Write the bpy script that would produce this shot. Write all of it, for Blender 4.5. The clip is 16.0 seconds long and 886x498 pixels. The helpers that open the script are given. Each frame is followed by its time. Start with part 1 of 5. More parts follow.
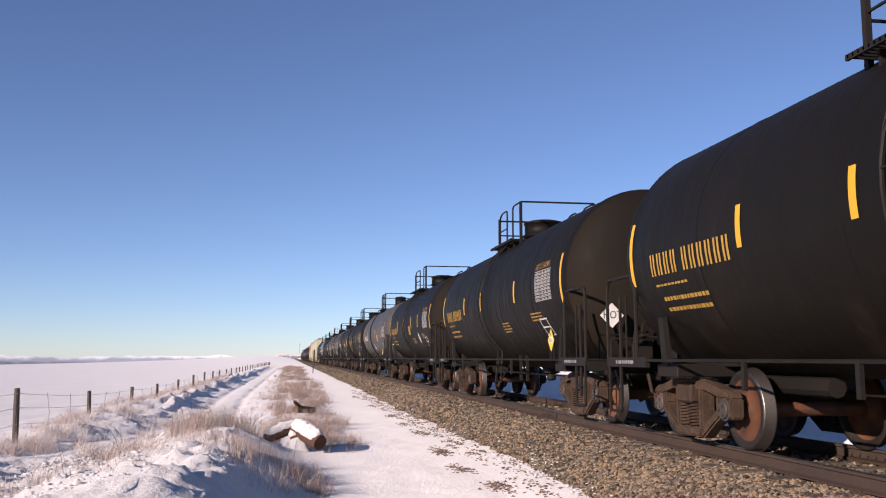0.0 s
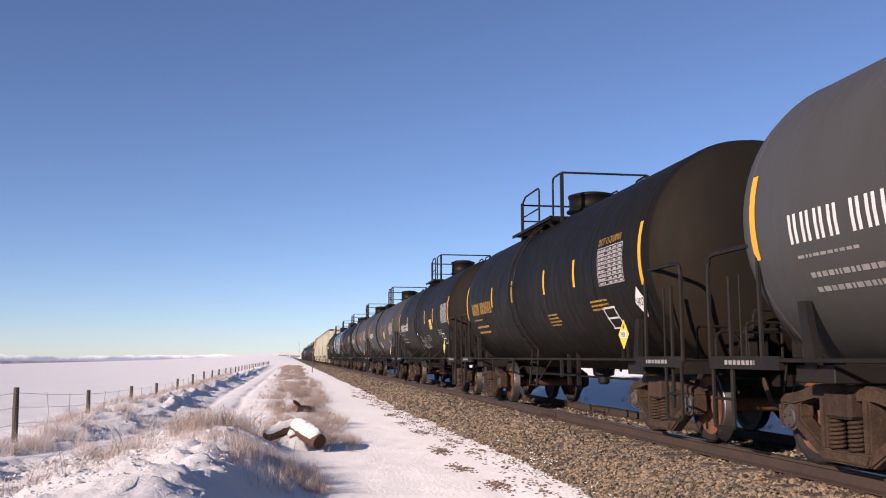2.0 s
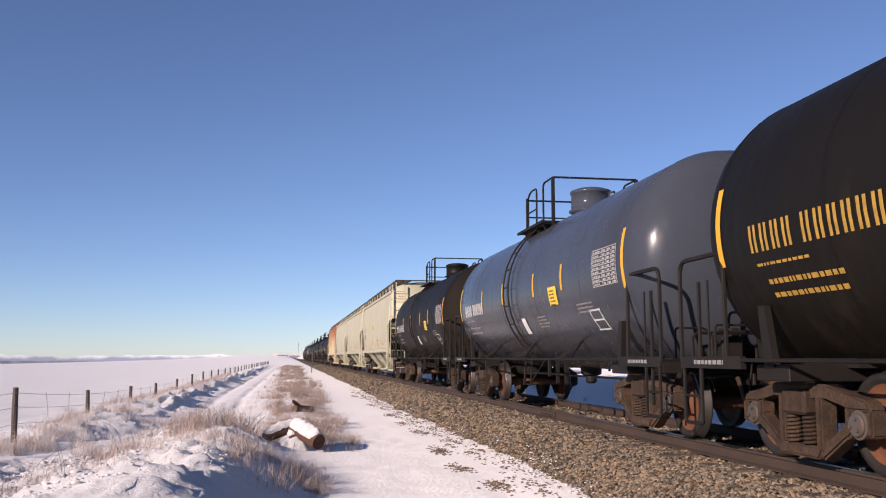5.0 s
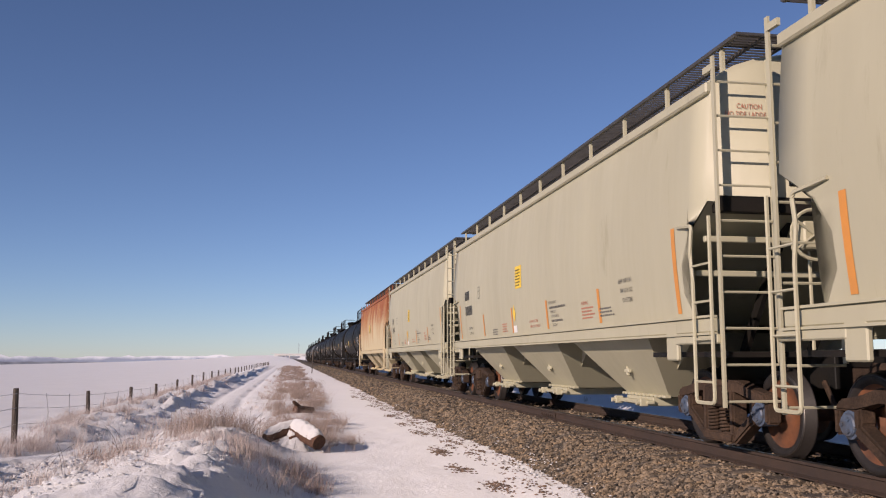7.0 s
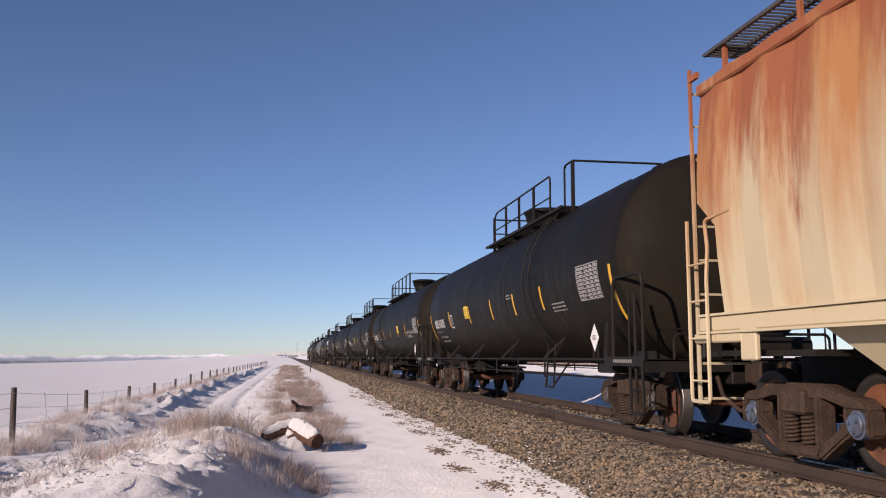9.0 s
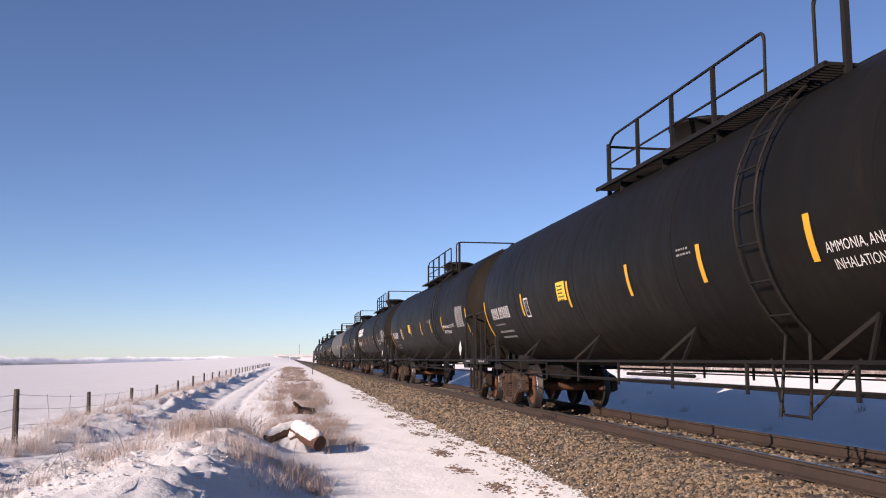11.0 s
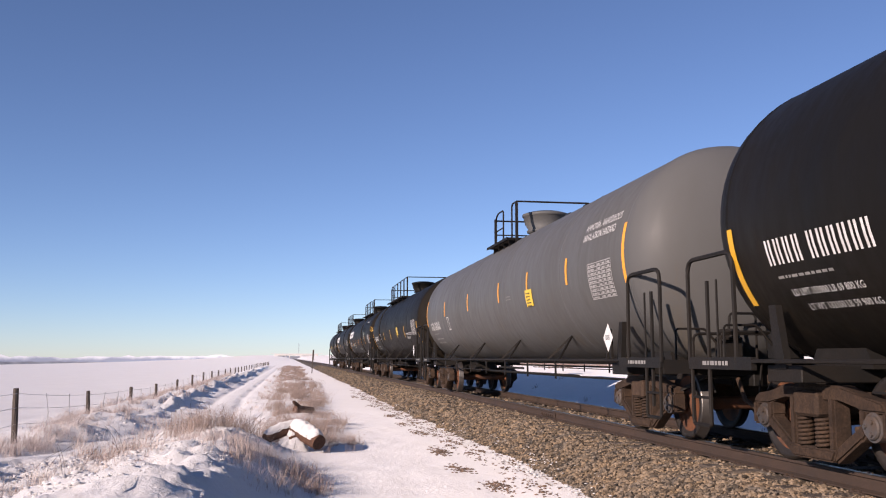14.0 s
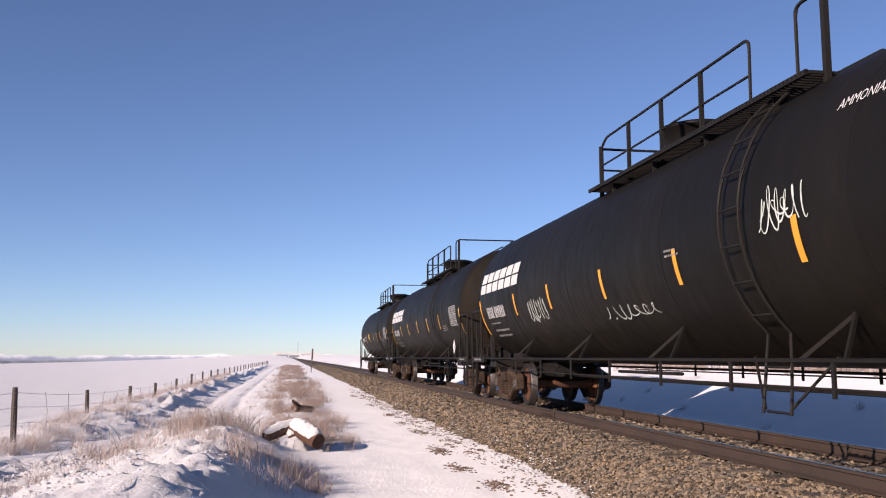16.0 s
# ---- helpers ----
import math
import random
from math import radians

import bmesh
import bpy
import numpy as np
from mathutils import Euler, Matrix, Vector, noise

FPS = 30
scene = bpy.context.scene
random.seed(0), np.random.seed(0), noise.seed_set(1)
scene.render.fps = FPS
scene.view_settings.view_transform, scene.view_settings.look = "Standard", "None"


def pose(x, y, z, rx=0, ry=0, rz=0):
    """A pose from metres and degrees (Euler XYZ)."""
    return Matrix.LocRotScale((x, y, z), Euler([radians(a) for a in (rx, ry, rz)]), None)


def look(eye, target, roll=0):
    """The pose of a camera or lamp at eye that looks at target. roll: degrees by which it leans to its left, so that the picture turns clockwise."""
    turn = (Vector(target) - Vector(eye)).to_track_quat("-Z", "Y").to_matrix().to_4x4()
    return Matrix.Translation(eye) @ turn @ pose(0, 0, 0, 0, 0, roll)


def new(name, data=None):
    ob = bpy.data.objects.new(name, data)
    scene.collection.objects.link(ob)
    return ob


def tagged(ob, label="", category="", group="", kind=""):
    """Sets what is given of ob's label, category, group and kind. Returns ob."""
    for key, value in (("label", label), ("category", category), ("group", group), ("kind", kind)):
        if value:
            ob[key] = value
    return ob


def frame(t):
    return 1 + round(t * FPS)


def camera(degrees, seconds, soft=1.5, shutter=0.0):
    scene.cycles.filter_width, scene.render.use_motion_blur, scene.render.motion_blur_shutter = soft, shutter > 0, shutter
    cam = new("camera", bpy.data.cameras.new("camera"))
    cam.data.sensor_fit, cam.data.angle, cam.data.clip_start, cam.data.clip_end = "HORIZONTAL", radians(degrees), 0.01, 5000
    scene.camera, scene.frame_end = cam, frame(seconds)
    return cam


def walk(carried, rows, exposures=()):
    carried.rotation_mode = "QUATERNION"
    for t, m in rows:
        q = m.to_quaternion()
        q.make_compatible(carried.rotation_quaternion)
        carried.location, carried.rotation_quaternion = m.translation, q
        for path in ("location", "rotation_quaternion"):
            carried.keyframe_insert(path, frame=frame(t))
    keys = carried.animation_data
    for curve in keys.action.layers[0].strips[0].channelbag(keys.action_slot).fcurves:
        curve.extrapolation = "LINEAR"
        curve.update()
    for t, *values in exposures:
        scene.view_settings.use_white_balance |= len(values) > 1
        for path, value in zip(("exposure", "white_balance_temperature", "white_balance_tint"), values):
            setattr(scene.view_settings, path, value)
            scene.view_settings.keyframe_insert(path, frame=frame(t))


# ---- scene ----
# Camera: a tripod beside the track, 1.05 m above the rail heads.
cam = camera(53.0, 16.0, soft=1.1)
YAW, PITCH, EYE = -9.67, 7.0, (0.0, 0.0, 1.05)
SHAKE = [(0, .06, 0), (.5, 0, 0), (1, .02, .05), (1.5, -.02, -.06), (2, .02, -.05), (2.5, -.06, 0), (3, .06, .05), (3.5, .1, .06), (4, .06, 0),
         (6.5, -.05, -.06), (7, 0, 0), (7.5, 0, .02), (8, -.12, -.07), (10.5, 0, .03), (11, .04, .06), (11.5, -.03, .06), (12, 0, 0),
         (12.5, -.05, .01), (13, 0, .02), (13.5, 0, 0), (14, 0, 0), (14.5, -.05, 0), (15, -.05, 0), (15.5, -.05, .03), (16, -.05, -.06)]
walk(cam, [(t, pose(*EYE, 90 + PITCH + p, 0, YAW + w)) for t, w, p in SHAKE],
     exposures=[(t, e, 6780, 25) for t, e in ((0, .34), (4.2, .34), (6.3, .02), (7.0, -.08), (8.2, -.12), (10.3, .32), (16, .34))])

# ---------------------------------------------------------------- light
SUN_EL, SUN_AZ = 19.5, 232.0          # the sun stands low, behind and to the side of the camera
world = bpy.data.worlds.new("winter_sky")
scene.world = world
world.use_nodes = True
wn = world.node_tree.nodes
sky = wn.new("ShaderNodeTexSky")
sky.sky_type, sky.sun_disc = "NISHITA", False
sky.sun_elevation, sky.sun_rotation = radians(SUN_EL), radians(SUN_AZ)
sky.altitude, sky.air_density, sky.dust_density, sky.ozone_density = 1500, 0.85, 0.3, 4.2
wn["Background"].inputs[1].default_value = 0.104
world.node_tree.links.new(sky.outputs[0], wn["Background"].inputs[0])
sun = new("sun", bpy.data.lights.new("sun", "SUN"))
sun.data.energy, sun.data.angle, sun.data.color = 5.0, radians(0.5), (1.0, .90, .77)
az = radians(SUN_AZ)
sun.matrix_world = look((0, 0, 0), (-math.sin(az) * math.cos(radians(SUN_EL)), -math.cos(az) * math.cos(radians(SUN_EL)), -math.sin(radians(SUN_EL))))


# ---------------------------------------------------------------- materials
def material(name, colour, rough=.6, metal=0., second=None, scale=3., amount=.5, grain=None, bump=0., bump_scale=60., spread=0., stretch=(1, 1, 1), spec=.5,
             dirt=None, dirt_scale=1.2, dirt_at=.55, island=False, climb=0., level=2.75, fuzz=0.):
    """A worn surface: a base colour, a second colour in large patches, dirt in streaks, grain, relief, and a spread from piece to piece."""
    m = bpy.data.materials.new(name)
    m.use_nodes = True
    t = m.node_tree
    b = t.nodes["Principled BSDF"]
    b.inputs["Roughness"].default_value, b.inputs["Metallic"].default_value = rough, metal
    b.inputs["Specular IOR Level"].default_value = spec
    b.inputs["Diffuse Roughness"].default_value = fuzz
    co = t.nodes.new("ShaderNodeTexCoord")
    mp = t.nodes.new("ShaderNodeMapping")
    mp.inputs["Scale"].default_value = stretch
    t.links.new(co.outputs["Object"], mp.inputs["Vector"])

    def noise_tex(s, detail=6., r=.6):
        n = t.nodes.new("ShaderNodeTexNoise")
        n.inputs["Scale"].default_value, n.inputs["Detail"].default_value, n.inputs["Roughness"].default_value = s, detail, r
        t.links.new(mp.outputs["Vector"], n.inputs["Vector"])
        return n

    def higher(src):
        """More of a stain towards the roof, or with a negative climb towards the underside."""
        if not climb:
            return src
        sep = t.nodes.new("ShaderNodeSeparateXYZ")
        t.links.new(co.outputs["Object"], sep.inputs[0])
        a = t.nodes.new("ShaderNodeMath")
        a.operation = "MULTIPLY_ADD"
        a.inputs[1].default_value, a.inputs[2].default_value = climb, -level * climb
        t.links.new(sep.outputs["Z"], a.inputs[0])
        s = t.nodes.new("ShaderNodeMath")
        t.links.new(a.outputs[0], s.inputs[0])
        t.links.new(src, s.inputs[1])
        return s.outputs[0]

    def ramp(src, lo, hi):
        r = t.nodes.new("ShaderNodeMapRange")
        r.inputs["From Min"].default_value, r.inputs["From Max"].default_value = lo, hi
        t.links.new(src, r.inputs["Value"])
        return r.outputs["Result"]

    def mix(fac, a, c, mode="MIX"):
        n = t.nodes.new("ShaderNodeMix")
        n.data_type, n.blend_type = "RGBA", mode
        for sock, v in ((n.inputs[0], fac), (n.inputs[6], a), (n.inputs[7], c)):
            if hasattr(v, "is_linked"):
                t.links.new(v, sock)
            else:
                sock.default_value = v if sock is n.inputs[0] else (*v, 1)
        return n.outputs[2]

    col = colour
    if second:
        big = noise_tex(scale)
        f = t.nodes.new("ShaderNodeMath")
        f.operation = "MULTIPLY"
        f.inputs[1].default_value = amount
        t.links.new(ramp(higher(big.outputs["Fac"]), .35, .68), f.inputs[0])
        col = mix(f.outputs[0], colour, second)
    if dirt:
        d = noise_tex(dirt_scale, 8., .7)
        col = mix(ramp(higher(d.outputs["Fac"]), dirt_at, dirt_at + .16), col, dirt)
    fine = noise_tex(bump_scale)
    if grain:
        n2 = noise_tex(grain, 4.)
        col = mix(ramp(n2.outputs["Fac"], .3, .75), col, tuple(c * .62 for c in colour) if not second else tuple(c * .8 for c in second))
    if spread:
        if island:
            src = t.nodes.new("ShaderNodeNewGeometry").outputs["Random Per Island"]
        else:
            src = t.nodes.new("ShaderNodeObjectInfo").outputs["Random"]
        hsv = t.nodes.new("ShaderNodeHueSaturation")
        t.links.new(ramp(src, 0, 1), hsv.inputs["Value"])
        r = hsv.inputs["Value"].links[0].from_node
        r.inputs["To Min"].default_value, r.inputs["To Max"].default_value = 1 - spread, 1 + spread
        if hasattr(col, "is_linked"):
            t.links.new(col, hsv.inputs["Color"])
        else:
            hsv.inputs["Color"].default_value = (*col, 1)
        col = hsv.outputs["Color"]
    if hasattr(col, "is_linked"):
        t.links.new(col, b.inputs["Base Color"])
    else:
        b.inputs["Base Color"].default_value = (*col, 1)
    rr = ramp(fine.outputs["Fac"], .2, .8)
    rr.node.inputs["To Min"].default_value, rr.node.inputs["To Max"].default_value = max(rough - .12, .03), min(rough + .12, 1)
    t.links.new(rr, b.inputs["Roughness"])
    if bump:
        bp = t.nodes.new("ShaderNodeBump")
        bp.inputs["Strength"].default_value, bp.inputs["Distance"].default_value = bump, .02
        t.links.new(fine.outputs["Fac"], bp.inputs["Height"])
        t.links.new(bp.outputs["Normal"], b.inputs["Normal"])
    return m


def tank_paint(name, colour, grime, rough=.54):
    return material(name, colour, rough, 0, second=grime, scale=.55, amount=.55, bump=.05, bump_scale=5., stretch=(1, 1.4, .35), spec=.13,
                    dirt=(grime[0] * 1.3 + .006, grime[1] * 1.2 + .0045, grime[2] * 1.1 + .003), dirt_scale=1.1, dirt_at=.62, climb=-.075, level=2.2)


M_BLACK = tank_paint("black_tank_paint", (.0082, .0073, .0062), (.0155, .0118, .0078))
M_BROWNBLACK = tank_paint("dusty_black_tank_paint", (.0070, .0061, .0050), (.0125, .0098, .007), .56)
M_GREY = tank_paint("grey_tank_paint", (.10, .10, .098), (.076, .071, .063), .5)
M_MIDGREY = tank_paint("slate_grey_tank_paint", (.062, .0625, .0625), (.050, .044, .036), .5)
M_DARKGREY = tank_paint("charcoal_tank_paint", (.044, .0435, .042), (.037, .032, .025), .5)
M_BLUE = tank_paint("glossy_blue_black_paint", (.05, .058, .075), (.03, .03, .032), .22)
M_FRAME = material("black_frame_steel", (.0095, .0088, .008), .65, 0, second=(.019, .014, .010), scale=2.5, amount=.7, bump=.15, bump_scale=40, spec=.25)
M_TRUCK = material("rusty_cast_steel", (.092, .055, .034), .85, 0, second=(.03, .02, .0145), scale=4, amount=.9, grain=40, bump=.3, bump_scale=60, spread=.3, spec=.25)
M_WHEEL = material("rusty_wheel_steel", (.15, .053, .02), .75, 0, second=(.035, .019, .013), scale=4, amount=.8, bump=.15, bump_scale=50, spread=.4)
M_RIM = material("dark_rim_steel", (.03, .025, .022), .6, .3, second=(.018, .014, .012), scale=7, amount=.8, bump=.1)
M_HEAD = material("dusty_tank_head_paint", (.012, .0102, .008), .7, 0, second=(.023, .0165, .0105), scale=.9, amount=.8, bump=.05, bump_scale=5, stretch=(1, 1, .4), spec=.08,
                  dirt=(.03, .021, .012), dirt_scale=1.6, dirt_at=.6, climb=-.08, level=2.2)
M_TREAD = material("worn_tread_steel", (.17, .155, .14), .42, .95, second=(.09, .08, .07), scale=7, amount=.6, bump=.05)
M_CAP = material("bluish_bearing_cap", (.09, .13, .2), .5, .2, second=(.06, .045, .03), scale=9, amount=.8)
M_RUSTCAP = material("rusty_bearing_cap", (.075, .05, .034), .7, .1, second=(.05, .06, .07), scale=6, amount=.7, spread=.3)
M_RAILSIDE = material("rusted_rail_steel", (.074, .043, .028), .8, 0, second=(.036, .024, .018), scale=2, amount=.8, grain=60, bump=.2, bump_scale=90)
M_RAILTOP = material("polished_rail_head", (.40, .38, .35), .38, 1., second=(.24, .2, .17), scale=4, amount=.6, bump=.05, bump_scale=30)
M_TIE = material("weathered_creosote_timber", (.15, .115, .085), .85, 0, second=(.07, .055, .045), scale=4, amount=.8, grain=30, bump=.4, bump_scale=30, stretch=(1, 8, 8), spread=.3)
M_YELLOW = material("yellow_reflective_tape", (.68, .36, .02), .5, 0, second=(.5, .27, .025), scale=6, amount=.4)
M_ORANGE = material("amber_reflective_tape", (.85, .36, .03), .5, 0, second=(.65, .27, .03), scale=6, amount=.4)
M_TAPEDULL = material("faded_orange_tape", (.62, .25, .05), .6, 0, second=(.45, .2, .06), scale=5, amount=.5)
M_GOLDINK = material("yellow_stencil_paint", (.46, .26, .035), .6, 0, second=(.2, .12, .03), scale=9, amount=.6)
M_DULLINK = material("dull_white_stencil", (.40, .39, .37), .65, 0, second=(.25, .24, .23), scale=9, amount=.6)
M_WHITEINK = material("white_stencil_paint", (.68, .67, .64), .6, 0, second=(.4, .39, .36), scale=9, amount=.5)
M_FADEDINK = material("faded_white_stencil", (.28, .27, .25), .7, 0, second=(.12, .115, .11), scale=9, amount=.6)
M_BLACKINK = material("black_stencil_paint", (.03, .03, .03), .6)
M_REDINK = material("red_stencil_paint", (.45, .16, .10), .6)
M_GREYINK = material("worn_black_stencil", (.13, .125, .11), .65)
M_PLACARD = material("white_placard_sheet", (.74, .73, .70), .45, 0, second=(.5, .48, .44), scale=6, amount=.4)
M_YPLACARD = material("yellow_placard_sheet", (.82, .55, .03), .45, 0, second=(.6, .4, .05), scale=6, amount=.4)
M_GRAFFITI = material("white_spray_paint", (.62, .66, .60), .7, 0, second=(.3, .36, .28), scale=7, amount=.6)
M_HOPPER = material("beige_hopper_paint", (.43, .405, .285), .55, 0, second=(.365, .34, .236), scale=.7, amount=.6, bump=.05, bump_scale=4, stretch=(1, 1.5, .3),
                    dirt=(.305, .277, .185), dirt_scale=1.6, dirt_at=.6)
M_RUSTHOP = material("rust_stained_cream_paint", (.50, .42, .265), .7, 0, second=(.36, .16, .055), scale=1.0, amount=1., bump=.15, bump_scale=10, stretch=(1, 1.7, .3),
                     dirt=(.27, .085, .032), dirt_scale=1.5, dirt_at=.53, climb=.17)
M_GRATE = material("dark_galvanised_grating", (.11, .105, .1), .55, .5, second=(.06, .055, .05), scale=4, amount=.6)
M_SNOW = material("wind_packed_snow", (.655, .641, .631), .55, 0, second=(.60, .589, .586), scale=.6, amount=.7, bump=1., bump_scale=15, grain=None, spec=.25, fuzz=.8)
M_BALLAST = material("crushed_stone_ballast", (.125, .092, .058), .9, 0, second=(.06, .05, .038), scale=14, amount=.9, grain=45, bump=1., bump_scale=30)
M_STONE = material("ballast_stone", (.19, .132, .078), .85, 0, second=(.085, .08, .072), scale=4, amount=.8, bump=.2, bump_scale=80, spread=.9, island=True)
M_GRASS = material("dry_tan_grass", (.26, .18, .143), .8, 0, second=(.5, .415, .365), scale=2, amount=.7, spread=.35, island=True)
M_DIRT = material("frozen_brown_dirt", (.19, .125, .085), .9, 0, second=(.10, .07, .052), scale=8, amount=.8, spread=.5, island=True)
M_FROST = material("frosted_grass", (.36, .265, .225), .8, 0, second=(.74, .69, .66), scale=3, amount=.7, spread=.25, island=True)
M_POST = material("weathered_fence_post", (.12, .09, .07), .85, 0, second=(.06, .05, .042), scale=5, amount=.8, grain=30, bump=.3, bump_scale=40, stretch=(6, 6, 1))
M_WIRE = material("galvanised_wire", (.34, .33, .33), .5, .6)
M_LOG = material("split_log_wood", (.15, .065, .035), .85, 0, second=(.07, .036, .024), scale=6, amount=.8, grain=25, bump=.4, bump_scale=30)
M_CONCRETE = material("pale_concrete", (.62, .60, .57), .85, 0, second=(.5, .49, .47), scale=.3, amount=.6)
# the air's blue haze is painted into the hill colours; white is snow
M_HAZE = material("haze_painted_hills", (.32, .36, .45), 1., 0, second=(.80, .81, .84), scale=.012, amount=.9, spec=0, climb=.022, level=2.)
# grey-blue with distance haze and the bridge's shade mixed into the colour
M_FAR_HAZE_SHADE = material("far_haze_and_shade_grey", (.16, .175, .21), 1., 0, second=(.33, .345, .38), scale=.02, amount=.8, spec=0)


# ---------------------------------------------------------------- mesh helpers
def smooth(me, on=True):
    me.polygons.foreach_set("use_smooth", [on] * len(me.polygons))


def mesh_of(name, bm, mats, soft=False):
    me = bpy.data.meshes.new(name)
    bmesh.ops.recalc_face_normals(bm, faces=bm.faces)
    bm.to_mesh(me)
    bm.free()
    for m in (mats if isinstance(mats, (list, tuple)) else [mats]):
        me.materials.append(m)
    if soft:
        smooth(me)
    return me


def part(name, me, parent, m=None, label=""):
    """Links a mesh as one object under a thing or a part."""
    ob = new(name, me)
    ob.parent = parent
    if m is not None:
        ob.matrix_basis = m
    if label:
        ob["label"] = label
    return ob


def box(bm, x0, x1, y0, y1, z0, z1, bevel=0.):
    r = bmesh.ops.create_cube(bm, size=1)
    bmesh.ops.scale(bm, vec=(x1 - x0, y1 - y0, z1 - z0), verts=r["verts"])
    bmesh.ops.translate(bm, vec=((x0 + x1) / 2, (y0 + y1) / 2, (z0 + z1) / 2), verts=r["verts"])
    if bevel:
        es = list({e for v in r["verts"] for e in v.link_edges})
        bmesh.ops.bevel(bm, geom=es, offset=bevel, segments=1, affect="EDGES")


def prism(bm, pts, x0, x1):
    """A polygon in (y, z) drawn out along x."""
    a = [bm.verts.new((x0, y, z)) for y, z in pts]
    b = [bm.verts.new((x1, y, z)) for y, z in pts]
    n = len(pts)
    bm.faces.new(a)
    bm.faces.new(b[::-1])
    for i in range(n):
        bm.faces.new((a[i], b[i], b[(i + 1) % n], a[(i + 1) % n]))


def tube(bm, pts, r, sides=6, cap=True):
    """A round bar along a line of points."""
    pts = [Vector(p) for p in pts]
    rings = []
    up = Vector((.31, .17, .93))
    for i, p in enumerate(pts):
        d = (pts[min(i + 1, len(pts) - 1)] - pts[max(i - 1, 0)]).normalized()
        a = d.cross(up)
        if a.length < .05:
            a = d.cross(Vector((1, 0, 0)))
        a.normalize()
        b = d.cross(a)
        rings.append([bm.verts.new(p + (a * math.cos(k * math.tau / sides) + b * math.sin(k * math.tau / sides)) * r) for k in range(sides)])
    for q, s in zip(rings, rings[1:]):
        for k in range(sides):
            bm.faces.new((q[k], q[(k + 1) % sides], s[(k + 1) % sides], s[k]))
    if cap:
        bm.faces.new(rings[0][::-1])
        bm.faces.new(rings[-1])


def bend(pts, r=.12, n=4):
    """Rounds the corners of a line of points."""
    pts = [Vector(p) for p in pts]
    out = [pts[0]]
    for a, b, c in zip(pts, pts[1:], pts[2:]):
        k = min(r, (a - b).length / 2, (c - b).length / 2)
        p, q = b + (a - b).normalized() * k, b + (c - b).normalized() * k
        for i in range(n + 1):
            f = i / n
            out.append(p * (1 - f) ** 2 + b * 2 * f * (1 - f) + q * f * f)
    return out + [pts[-1]]


def lathe(bm, profile, axis="y", seg=32, mat=None):
    """Turns a profile of (along, radius) round an axis; mat: material index for each stretch of the profile."""
    rings = []
    for a, r in profile:
        ring = []
        for k in range(seg):
            c, s = math.cos(k * math.tau / seg) * r, math.sin(k * math.tau / seg) * r
            ring.append(bm.verts.new({"y": (c, a, s), "x": (a, c, s), "z": (c, s, a)}[axis]))
        rings.append(ring)
    for i, (q, s) in enumerate(zip(rings, rings[1:])):
        for k in range(seg):
            f = bm.faces.new((q[k], q[(k + 1) % seg], s[(k + 1) % seg], s[k]))
            if mat:
                f.material_index = mat[i]
    for ring, i in ((rings[0], 0), (rings[-1], -1)):
        f = bm.faces.new(ring)
        if mat:
            f.material_index = mat[i]


def grid_noise(x, y, seed=0):
    """Smooth random relief over arrays of places, between -1 and 1."""
    xi, yi = np.floor(x), np.floor(y)
    fx, fy = x - xi, y - yi
    fx, fy = fx * fx * (3 - 2 * fx), fy * fy * (3 - 2 * fy)

    def h(a, b):
        s = np.sin(a * 127.1 + b * 311.7 + seed * 74.7) * 43758.5453
        return (s - np.floor(s)) * 2 - 1
    return (h(xi, yi) * (1 - fx) + h(xi + 1, yi) * fx) * (1 - fy) + (h(xi, yi + 1) * (1 - fx) + h(xi + 1, yi + 1) * fx) * fy


def rise(v, a, b):
    f = np.clip((v - a) / (b - a), 0, 1)
    return f * f * (3 - 2 * f)


# ---------------------------------------------------------------- ground
TRACK_X = 6.0


def lane_x(y):
    """Middle of the second wheel path, which leaves along the brush and bends towards the fence nearby."""
    return np.interp(y, [10, 14, 16, 20, 25, 40], [-7.5, -5.2, -3.9, -2.9, -2.1, -2.4])


